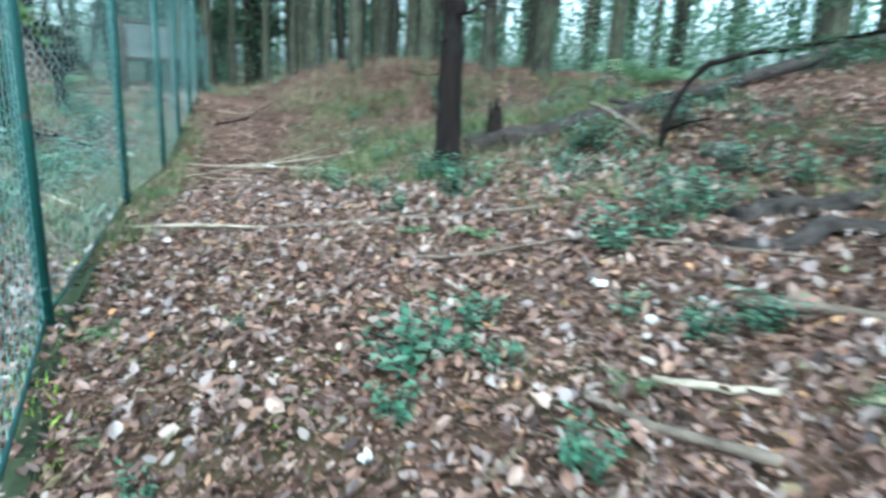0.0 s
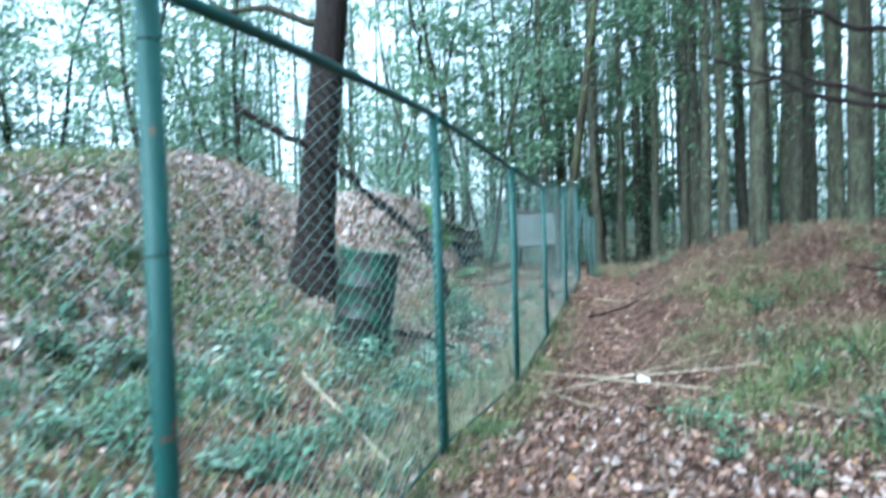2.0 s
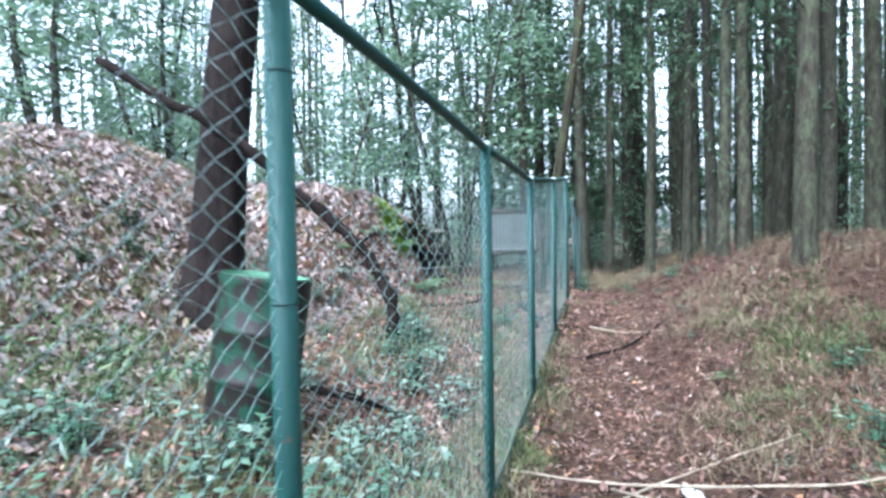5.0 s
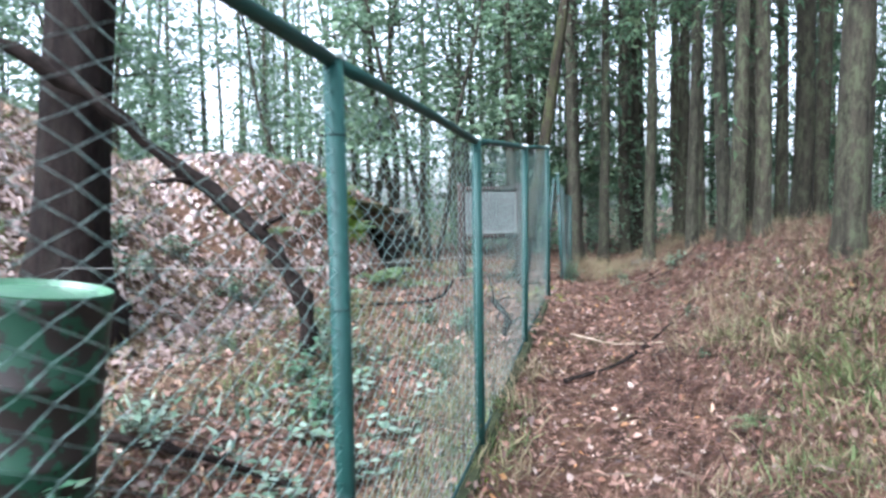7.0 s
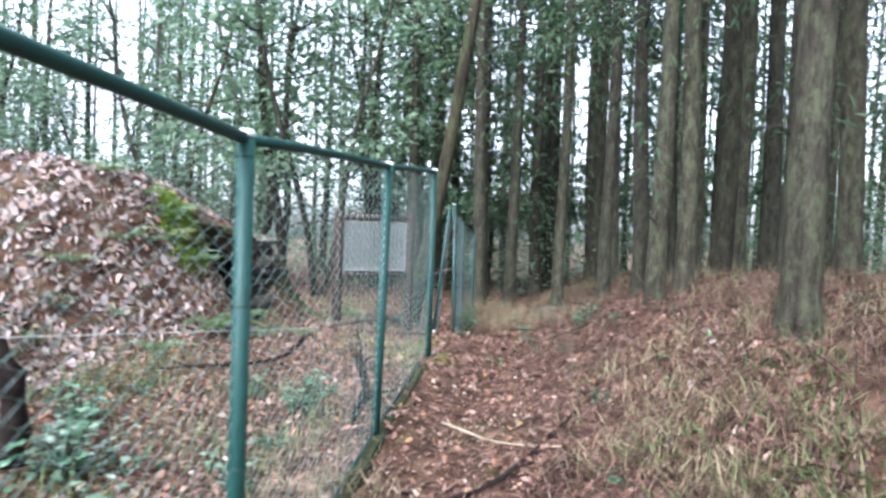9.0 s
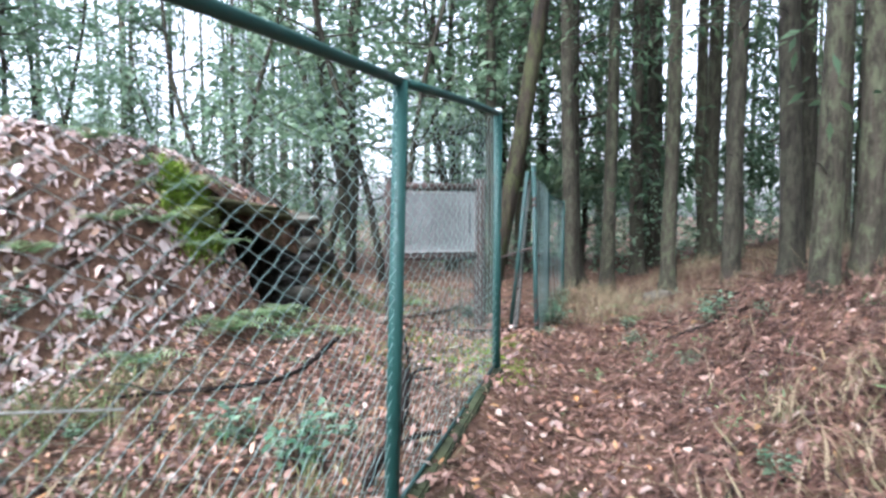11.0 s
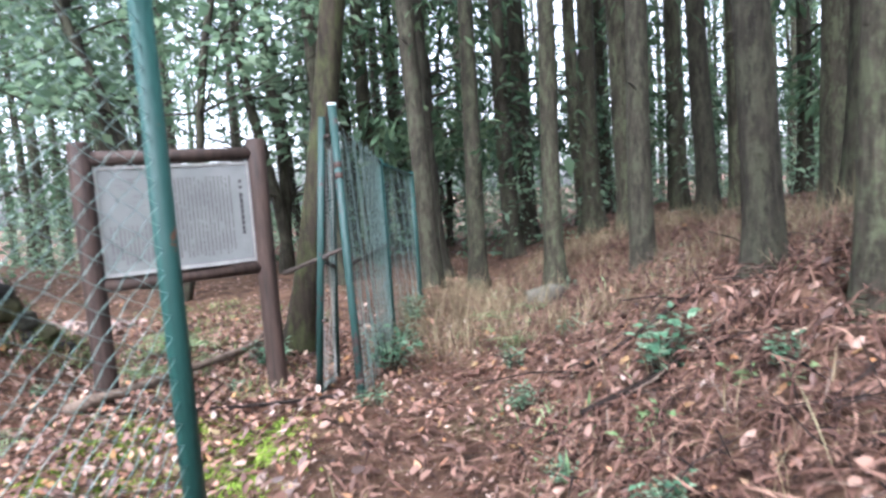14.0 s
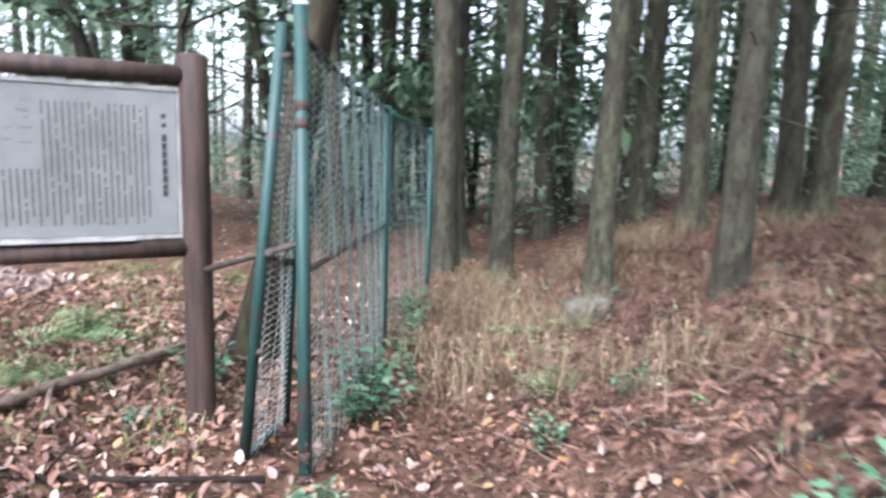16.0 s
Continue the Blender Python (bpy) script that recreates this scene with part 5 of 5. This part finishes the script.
def shrub(seed, tall=0.3, n=60, leaf=(0.05, 0.09), mat=None):
    rs, rn = random.Random(seed), np.random.RandomState(seed)
    plant = thing("seedling")
    bm = bmesh.new()
    cs, ys = [], []
    for i in range(max(3, n // 9)):
        a, l = rs.uniform(0, 6.28), rs.uniform(0.15, 0.8)
        top = Vector((math.cos(a) * l * tall, math.sin(a) * l * tall, tall * rs.uniform(0.5, 1.0)))
        base = Vector((math.cos(a) * 0.03, math.sin(a) * 0.03, -0.03))
        pts = [base, base.lerp(top, 0.5) + Vector((0, 0, 0.03)), top]
        tube(bm, pts, [0.004, 0.003, 0.0015], 4)
        for k in range(9):
            t = 0.35 + 0.65 * k / 8
            cs.append(tuple(base.lerp(top, t)))
            ys.append(k * 2.4 + a)
    tagged(part("stemwork", bm, DARK_BARK, plant), kind="stuff")
    cs = np.array(cs)
    m = len(cs)
    L = rn.uniform(leaf[0], leaf[1], m)
    v, f = blades(cs, np.array(ys), rn.uniform(-0.2, 0.5, m), L, L * rn.uniform(0.42, 0.6, m), rn.uniform(-0.4, 0.4, m), 0.12, 0.1)
    raw("leaves", v, f, mat or SHRUB, plant)
    return tagged(plant, "evergreen seedling clump with glossy oval leaves", "seedling", "seedlings on the forest floor")


def scatter_plants():
    ferns = [fern(71 + i, 0.22 + 0.05 * i, 7 + i) for i in range(4)]
    shrubs = [shrub(81 + i, 0.13 + 0.04 * i, 50 + 20 * i, (0.03 + 0.004 * i, 0.055 + 0.006 * i)) for i in range(5)]
    pale = [shrub(95 + i, 0.2 + 0.05 * i, 50 + 10 * i, (0.04, 0.08), PALE_LEAF) for i in range(3)]
    bright = [shrub(111 + i, 0.22, 26 + 8 * i, (0.07, 0.14), FERN) for i in range(3)]
    rs = random.Random(55)
    for x, y, q in ((-3.9, 8.3, 1.2), (-4.2, 7.9, 1.2), (-3.7, 7.75, 1.0), (-3.95, 8.75, 1.0), (-4.4, 8.5, 1.1), (-3.3, 6.6, 1.0), (-3.6, 6.3, 1.1), (-3.9, 6.9, 1.0), (-3.0, 5.6, 1.0), (-3.4, 5.0, 1.1), (-3.8, 5.5, 1.2), (-2.6, 4.6, 0.9),
                    (-3.2, 4.0, 1.1), (-4.2, 4.4, 1.2), (-2.5, 3.4, 1.0), (-3.5, 3.1, 1.2), (-4.6, 3.6, 1.2), (-1.9, 2.8, 0.9), (-2.8, 2.4, 1.1), (-1.7, 1.6, 1.0), (-1.4, 2.2, 0.8), (-5.2, 5.2, 1.2), (-4.9, 7.1, 1.1), (-4.5, 9.4, 1.0), (-5.2, 9.0, 1.0)):
        put(rs.choice(pale), x, y, rs.uniform(0, 360), q * 1.35)
    for i in range(50):
        s, d = rs.uniform(0, 10), -0.7 - abs(rs.gauss(0, 1.7))
        x, y = map(float, to_xy(s, d))
        put(rs.choice(pale), x, y, rs.uniform(0, 360), rs.uniform(0.6, 1.3))
    for i in range(34):
        s, d = rs.uniform(7, 17), rs.uniform(1.0, 4.5)
        x, y = map(float, to_xy(s, d))
        put(rs.choice(bright), x, y, rs.uniform(0, 360), rs.uniform(0.25, 0.6))
    for i in range(14):
        s, d = rs.uniform(12, 16.5), rs.uniform(-1.5, 2.5)
        x, y = map(float, to_xy(s, d))
        put(rs.choice(bright), x, y, rs.uniform(0, 360), rs.uniform(0.3, 0.55))
    F = [(-7.0, 14.45, 0.5), (-7.15, 14.0, 1.0), (-7.4, 14.5, 1.0), (-7.6, 11.2, 1.2), (-7.8, 10.9, 1.1), (-7.5, 11.45, 1.1), (-7.35, 10.8, 1.2), (-7.0, 10.5, 1.0), (-7.3, 11.75, 0.9), (1.1, 1.62, 0.5), (-0.82, 2.22, 0.6), (-0.45, 1.5, 0.22), (0.32, 3.2, 0.38), (0.66, 3.05, 0.4), (3.1, 9.9, 2.4), (3.5, 10.1, 2.2), (1.75, 1.4, 0.45),
         (-6.9, 11.5, 1.3), (-7.25, 11.5, 1.2), (-7.0, 11.85, 1.3), (-6.85, 11.5, 1.2), (-7.35, 11.2, 1.2), (-6.8, 12.25, 1.1), (-7.1, 12.15, 1.0), (-6.7, 11.9, 1.1), (-6.6, 10.6, 1.1), (-7.3, 10.2, 1.3), (-6.6, 12.6, 1.0), (-4.8, 15.4, 0.8), (-5.0, 16.4, 0.9), (-5.3, 16.2, 0.8), (-2.1, 5.2, 0.8), (-3.2, 5.3, 1.2), (-2.9, 4.9, 1.0),
         (-6.95, 14.15, 0.5), (-1.9, 9.1, 0.6)]
    for x, y, q in F:
        put(rs.choice(ferns), x, y, rs.uniform(0, 360), q, -0.01)
    S = [(0.57, 1.95, 1.0), (0.66, 2.12, 0.7), (0.45, 1.8, 0.9), (0.72, 1.78, 0.7), (0.42, 1.5, 0.6), (1.62, 3.0, 1.3), (1.45, 2.8, 1.1), (1.8, 3.2, 1.2), (1.25, 2.7, 1.0), (1.2, 2.1, 0.7), (1.39, 1.95, 0.7), (2.3, 3.97, 1.2), (-0.16, 1.22, 0.5),
         (-0.23, 2.07, 0.3), (1.59, 1.94, 0.6), (0.91, 1.23, 0.5), (2.5, 3.6, 1.1), (0.55, 4.9, 0.8), (0.25, 5.2, 0.7), (1.3, 4.6, 0.9), (1.6, 5.3, 1.2), (2.2, 5.7, 1.4), (3.0, 6.4, 1.5), (3.6, 7.5, 2.0), (2.2, 8.4, 1.6),
         (-5.55, 14.75, 1.2), (-5.45, 14.5, 1.0), (-5.55, 15.1, 1.3), (-5.8, 15.5, 1.2), (-5.95, 15.9, 1.0), (-6.2, 16.3, 1.2), (-6.5, 14.6, 1.0), (-3.63, 13.79, 1.0), (-4.3, 13.9, 0.6), (-4.6, 14.6, 0.7), (-4.4, 15.2, 0.7), (-5.11, 13.73, 0.5),
         (-4.1, 15.9, 0.8), (-3.9, 13.1, 0.4), (-6.3, 14.0, 0.5), (-7.2, 13.3, 0.9), (-6.6, 11.9, 0.9)]
    for i in range(60):
        s, d = rs.uniform(0, 9), rs.uniform(1.7, 6) * rs.choice((1, 1, -1)) - 0.4
        x, y = map(float, to_xy(s, d))
        S.append((x, y, rs.uniform(0.5, 1.5)))
    for i in range(70):
        s, d = rs.uniform(1, 12), rs.uniform(-4.2, -0.35)
        x, y = map(float, to_xy(s, d))
        S.append((x, y, rs.uniform(0.5, 1.25)))
    for i in range(50):
        s, d = rs.uniform(-0.5, 7), -0.6 - abs(rs.gauss(0, 1.6))
        x, y = map(float, to_xy(s, d))
        S.append((x, y, rs.uniform(0.6, 1.4)))
    for i in range(40):
        s, d = rs.uniform(8, 18), rs.uniform(1.2, 6)
        x, y = map(float, to_xy(s, d))
        S.append((x, y, rs.uniform(0.3, 0.7)))
    for i, (x, y, q) in enumerate(S):
        if i > 36 and -0.6 < x < 1.7 and 0.2 < y < 3.2:
            continue
        put(shrubs[1 + i % 3] if i < 13 else rs.choice(shrubs), x, y, rs.uniform(0, 360), q, 0.0)
    for k in ferns + shrubs + pale + bright:
        for c in list(k.children):
            bpy.data.objects.remove(c)
        bpy.data.objects.remove(k)


scatter_plants()


def tufts(name, spots, tall, count, spread, mat, seed, label, upright=0.5, wide=1.0):
    """Grass: narrow blades rising from the given spots."""
    rn = np.random.RandomState(seed)
    c = np.repeat(np.asarray(spots, float), count, 0)
    n = len(c)
    x, y = c[:, 0] + rn.normal(0, spread, n), c[:, 1] + rn.normal(0, spread, n)
    L = rn.uniform(tall * 0.4, tall, n)
    v, f = blades(np.stack([x, y, height(x, y) - 0.01], 1), rn.uniform(0, 6.28, n), rn.uniform(upright, 1.5, n), L, wide * rn.uniform(0.005, 0.012, n), rn.uniform(-1, 1, n), 0.2, 0.22)
    tagged(raw(name, v, f, mat), label, "grass", kind="stuff")


def spots_in(n, s0, s1, d0, d1, seed, drift=0.0):
    rn = np.random.RandomState(seed)
    out = []
    while len(out) < n:
        s, d = rn.uniform(s0, s1), rn.uniform(d0, d1)
        if drift and noise.noise(Vector((s * 0.8, d * 0.8, seed))) < drift - 0.15:
            continue
        out.append(tuple(map(float, to_xy(s, d))))
    return out


tufts("grass", spots_in(360, 4.6, 12.0, 1.5, 4.0, 1, 0.22), 0.20, 16, 0.08, GRASS, 1, "thin green grass on the slope")
tufts("dry_grass_on_ridge", spots_in(330, 8.0, 14, 2.4, 6.5, 61, 0.1), 0.26, 11, 0.11, STRAW, 61, "thin dry grass along the ridge", 0.6, 0.8)
tufts("chamber_grass", [(-7.95 + 0.5 * math.sin(i * 2.1) ** 2, 13.2 + 0.9 * (i / 70), ) for i in range(70)], 0.12, 12, 0.06, GRASS, 62, "grass and moss over the stacked stones", 0.3, 1.2)
tufts("dry_grass", spots_in(380, 4.5, 12, 1.2, 4.4, 2, 0.2), 0.28, 14, 0.10, STRAW, 2, "thin dry grass on the slope")
tufts("grass_by_fence", spots_in(150, 3.5, 9.6, -0.35, 0.26, 3), 0.22, 16, 0.07, GRASS, 3, "grass growing along the foot of the fence")
tufts("dry_grass_by_fence", spots_in(170, 3.5, 10.5, -0.6, 0.26, 4), 0.24, 14, 0.08, STRAW, 4, "dry grass along the foot of the fence")
tufts("grass_behind_fence", spots_in(620, -1, 12, -5.5, -0.3, 5, 0.12), 0.24, 16, 0.11, GRASS, 5, "grass and weeds behind the fence")
tufts("dry_grass_behind_fence", spots_in(520, -1, 12, -5.5, -0.3, 25, 0.12), 0.24, 14, 0.11, STRAW, 25, "dry grass behind the fence")
tufts("weeds_behind_fence", spots_in(420, -1, 8, -5, -0.2, 15, 0.2), 0.2, 12, 0.10, FERN, 15, "green leafy weeds behind the fence")
tufts("leafy_weeds_behind_fence", spots_in(360, -1.5, 6.0, -4.6, -0.15, 55, 0.2), 0.18, 11, 0.09, SHRUB, 55, "broad-leaved green weeds behind the fence", 0.1, 2.8)
tufts("pale_weeds_behind_fence", spots_in(300, -1.5, 9.0, -5.2, -0.3, 56, 0.2), 0.17, 11, 0.09, PALE_LEAF, 56, "pale glossy weeds behind the fence", 0.0, 3.2)
tufts("ridge_sprigs", spots_in(120, 11.5, 19, 0.5, 4.8, 57, 0.15), 0.13, 9, 0.05, FERN, 57, "small bright green sprigs among the cedar litter", 0.2, 1.6)
tufts("rise_weeds", spots_in(170, 2.2, 8.5, 2.0, 5.5, 58, 0.15), 0.16, 11, 0.09, SHRUB, 58, "green weeds on the rise beside the path", 0.3, 1.9)
tufts("rise_grass", spots_in(260, 1.5, 8.5, 2.0, 5.5, 59, 0.15), 0.22, 9, 0.11, GRASS, 59, "thin grass on the rise beside the path", 0.5)
tufts("weeds_by_sign", spots_in(260, 14.4, 18.5, -3.4, -0.7, 60, 0.1), 0.12, 10, 0.09, GRASS, 60, "low grass and weeds around the sign board", 0.3, 1.4)
tufts("mound_grass", spots_in(1500, -1, 9.5, -10.5, -3.0, 6), 0.24, 12, 0.11, GRASS, 6, "grass on top of the mound", 0.5, 1.6)
tufts("mound_weeds", spots_in(900, -1, 8.5, -8, -2.5, 16, 0.2), 0.17, 14, 0.11, FERN, 16, "leafy green weeds over the mound", 0.2, 2.4)
tufts("mound_dry_grass", spots_in(500, 0, 12, -9, -3.5, 26, 0.15), 0.22, 12, 0.12, STRAW, 26, "dry grass on the mound")
tufts("ridge_weeds", spots_in(560, 5.5, 10.5, 1.8, 6, 36, 0.2), 0.25, 14, 0.11, GRASS, 36, "thin green weeds up the slope", 0.4, 1.2)
tufts("ridge_dry_grass", spots_in(260, 12, 18, 1.6, 6, 37, 0.2), 0.26, 9, 0.11, STRAW, 37, "thin dry grass under the cedars", 0.7, 0.6)
tufts("dry_bamboo_grass", spots_in(330, 15.6, 20, 0.0, 3.8, 7, 0.2), 0.44, 11, 0.12, STRAW, 7, "tall dry grass between the cedars", 0.9, 0.55)
tufts("dry_stalks", spots_in(480, 8, 20, 1.2, 5.5, 12), 0.36, 4, 0.12, STRAW, 12, "thin dry stalks among the cedar litter", 0.9, 0.5)
tufts("chamber_moss", [(-7.44 + 0.22 * math.cos(i * 2.4) * (i / 40) ** 0.5, 11.53 + 0.22 * math.sin(i * 2.4) * (i / 40) ** 0.5) for i in range(40)], 0.16, 80, 0.04, MOSS, 13, "bright moss on the chamber stones", 0.3, 1.5)
tufts("slope_weeds", spots_in(130, 14, 22, 3, 8, 8, 0.1), 0.22, 8, 0.12, STRAW, 8, "thin dry weeds on the slope", 0.8, 0.5)
tufts("moss", spots_in(260, 13.2, 14.6, -1.25, -0.1, 9) + spots_in(60, 12.7, 13.6, -0.3, 0.25, 10), 0.035, 60, 0.07, MOSS, 9, "bright green moss carpet by the gateway")
tufts("kerb_moss", [tuple(map(float, to_xy(-1 + 0.035 * i, float(np.interp(-1 + 0.035 * i, [p[0] for p in POSTS], [p[1] for p in POSTS])) + 0.05 * math.sin(i * 1.7)))) for i in range(300)], 0.07, 16, 0.04, MOSS, 14, "moss and small weeds along the kerb", 0.2, 1.2)
tufts("moss_path", spots_in(50, 0, 5, -0.2, 1.6, 11, 0.2), 0.025, 40, 0.05, MOSS, 10, "small moss patches on the path")


# ---- leaf litter ----
def scatter_sd(n, s0, s1, d0, d1, rn):
    return rn.uniform(s0, s1, n), rn.uniform(d0, d1, n)


def cedar_fronds(name, s, d, seed):
    """Fallen cedar sprays: a bent spine with short side sprays, arching over the ground."""
    rn = np.random.RandomState(seed)
    n, K = len(s), 6
    t = np.linspace(0, 1, K)[None]
    h = rn.uniform(0, 6.28, n)[:, None] + rn.uniform(-1.6, 1.6, n)[:, None] * t
    L = rn.uniform(0.10, 0.34, n)[:, None]
    x0, y0 = to_xy(s, d)
    x, y = x0[:, None] + np.cumsum(np.cos(h), 1) * L / K, y0[:, None] + np.cumsum(np.sin(h), 1) * L / K
    z = height(x, y) + 0.015 + rn.uniform(0.0, 0.05, n)[:, None] + rn.uniform(0.0, 0.09, n)[:, None] * np.sin(np.pi * t)
    p = np.stack([x, y, z], 2)
    side, way = np.stack([-np.sin(h), np.cos(h), 0 * h], 2), np.stack([np.cos(h), np.sin(h), 0 * h], 2)
    w = 0.0038
    V = [p - side * w, p + side * w]
    for sgn in (-1, 1):
        reach = rn.uniform(0.02, 0.05, (n, K, 1))
        V += [p + way * 0.018, p + way * reach * 0.8 + side * sgn * reach + np.array([0, 0, 1]) * rn.uniform(-0.02, 0.012, (n, K, 1))]
    V = np.stack(V, 2).reshape(-1, 3)
    base = (np.arange(n)[:, None] * K + np.arange(K)[None])[:, :, None] * 6
    a, b = base[:, :-1, 0].reshape(-1, 1), base[:, 1:, 0].reshape(-1, 1)
    F = [np.concatenate([a, b, b + 1], 1), np.concatenate([a, b + 1, a + 1], 1)]
    c = base.reshape(-1, 1)
    F += [np.concatenate([c, c + 2, c + 3], 1), np.concatenate([c + 1, c + 5, c + 4], 1)]
    tagged(raw(name, V, np.concatenate(F), NEEDLES), "curled reddish brown fallen cedar fronds heaped on the slope", kind="stuff")


def build_litter():
    rn = np.random.RandomState(99)
    s, d = scatter_sd(30000, -1.5, 16, -1.5, 2.6, rn)
    tagged(strewn("leaf_crumbs", s, d, (0.012, 0.035), (0.4, 0.9), LITTER, rn, 0.02, 0.6), "broken bits of dead leaves")
    s, d = scatter_sd(16000, -1.5, 9, 2.4, 6.5, rn)
    tagged(strewn("dead_leaves_rise", s, d, (0.02, 0.07), (0.3, 0.8), LITTER, rn, 0.03, 0.6, True), "dead leaves on the rise beside the path")
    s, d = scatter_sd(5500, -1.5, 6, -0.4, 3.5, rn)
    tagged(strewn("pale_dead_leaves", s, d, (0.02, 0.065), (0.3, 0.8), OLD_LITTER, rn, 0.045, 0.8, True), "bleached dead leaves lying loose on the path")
    s, d = scatter_sd(34000, -1.2, 5, -0.3, 2.8, rn)
    tagged(strewn("leaf_crumbs", s, d, (0.008, 0.026), (0.3, 0.9), LITTER, rn, 0.03, 0.9), "small broken bits of dead leaves on the path")
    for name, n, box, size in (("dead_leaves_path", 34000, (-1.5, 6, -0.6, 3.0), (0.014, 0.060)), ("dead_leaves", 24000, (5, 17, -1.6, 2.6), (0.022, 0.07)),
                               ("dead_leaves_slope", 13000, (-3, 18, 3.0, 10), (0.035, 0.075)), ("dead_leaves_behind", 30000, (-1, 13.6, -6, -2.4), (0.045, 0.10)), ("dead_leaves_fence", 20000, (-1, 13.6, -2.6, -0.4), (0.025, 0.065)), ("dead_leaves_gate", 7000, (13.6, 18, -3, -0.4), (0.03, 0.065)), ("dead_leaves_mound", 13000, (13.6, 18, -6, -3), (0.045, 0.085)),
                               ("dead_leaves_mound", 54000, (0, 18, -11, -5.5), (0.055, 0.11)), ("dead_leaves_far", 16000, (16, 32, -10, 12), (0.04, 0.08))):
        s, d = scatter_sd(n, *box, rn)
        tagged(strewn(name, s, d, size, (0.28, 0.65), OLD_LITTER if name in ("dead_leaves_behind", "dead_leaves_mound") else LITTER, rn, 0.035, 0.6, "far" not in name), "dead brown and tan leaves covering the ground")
    s, d = scatter_sd(40000, 6.5, 19.5, 0.2, 5.5, rn)
    w = rn.random(40000) < step(6.5, 10, s)
    tagged(strewn("cedar_needles", s[w], d[w], (0.05, 0.17), (0.04, 0.09), NEEDLES, rn, 0.045, 0.5), "reddish brown fallen cedar sprays on the slope")
    s, d = scatter_sd(30000, 7.5, 19.5, 1.0, 5.5, rn)
    tagged(strewn("cedar_brush", s, d, (0.05, 0.16), (0.03, 0.07), NEEDLES, rn, 0.12, 1.0), "heaped reddish brown cedar sprays on the slope")
    s, d = scatter_sd(3600, 7.5, 19.5, 0.9, 5.0, rn)
    w = (rn.random(3600) < step(7.5, 10.5, s) * step(0.7, 1.8, d + 0.5 * np.sin(2 * s)))
    cedar_fronds("cedar_fronds", s[w], d[w], 5)
    s, d = scatter_sd(6000, 4, 20, 0.9, 5.5, rn)
    tagged(strewn("dark_twigs", s, d, (0.12, 0.45), (0.012, 0.028), DARKWOOD, rn, 0.09, 0.5), "thin dark dead twigs strewn over the slope")
    s, d = scatter_sd(2200, 7, 20, 0.9, 5.5, rn)
    tagged(strewn("pale_twigs", s, d, (0.12, 0.4), (0.012, 0.025), DEADWOOD, rn, 0.10, 0.5), "thin pale dead twigs strewn over the slope")
    s, d = scatter_sd(9000, -2, 18, -5, 5, rn)
    tagged(strewn("twigs", s, d, (0.08, 0.3), (0.015, 0.03), STRAW, rn, 0.04, 0.25), "fine twigs and straw among the leaves")


build_litter()
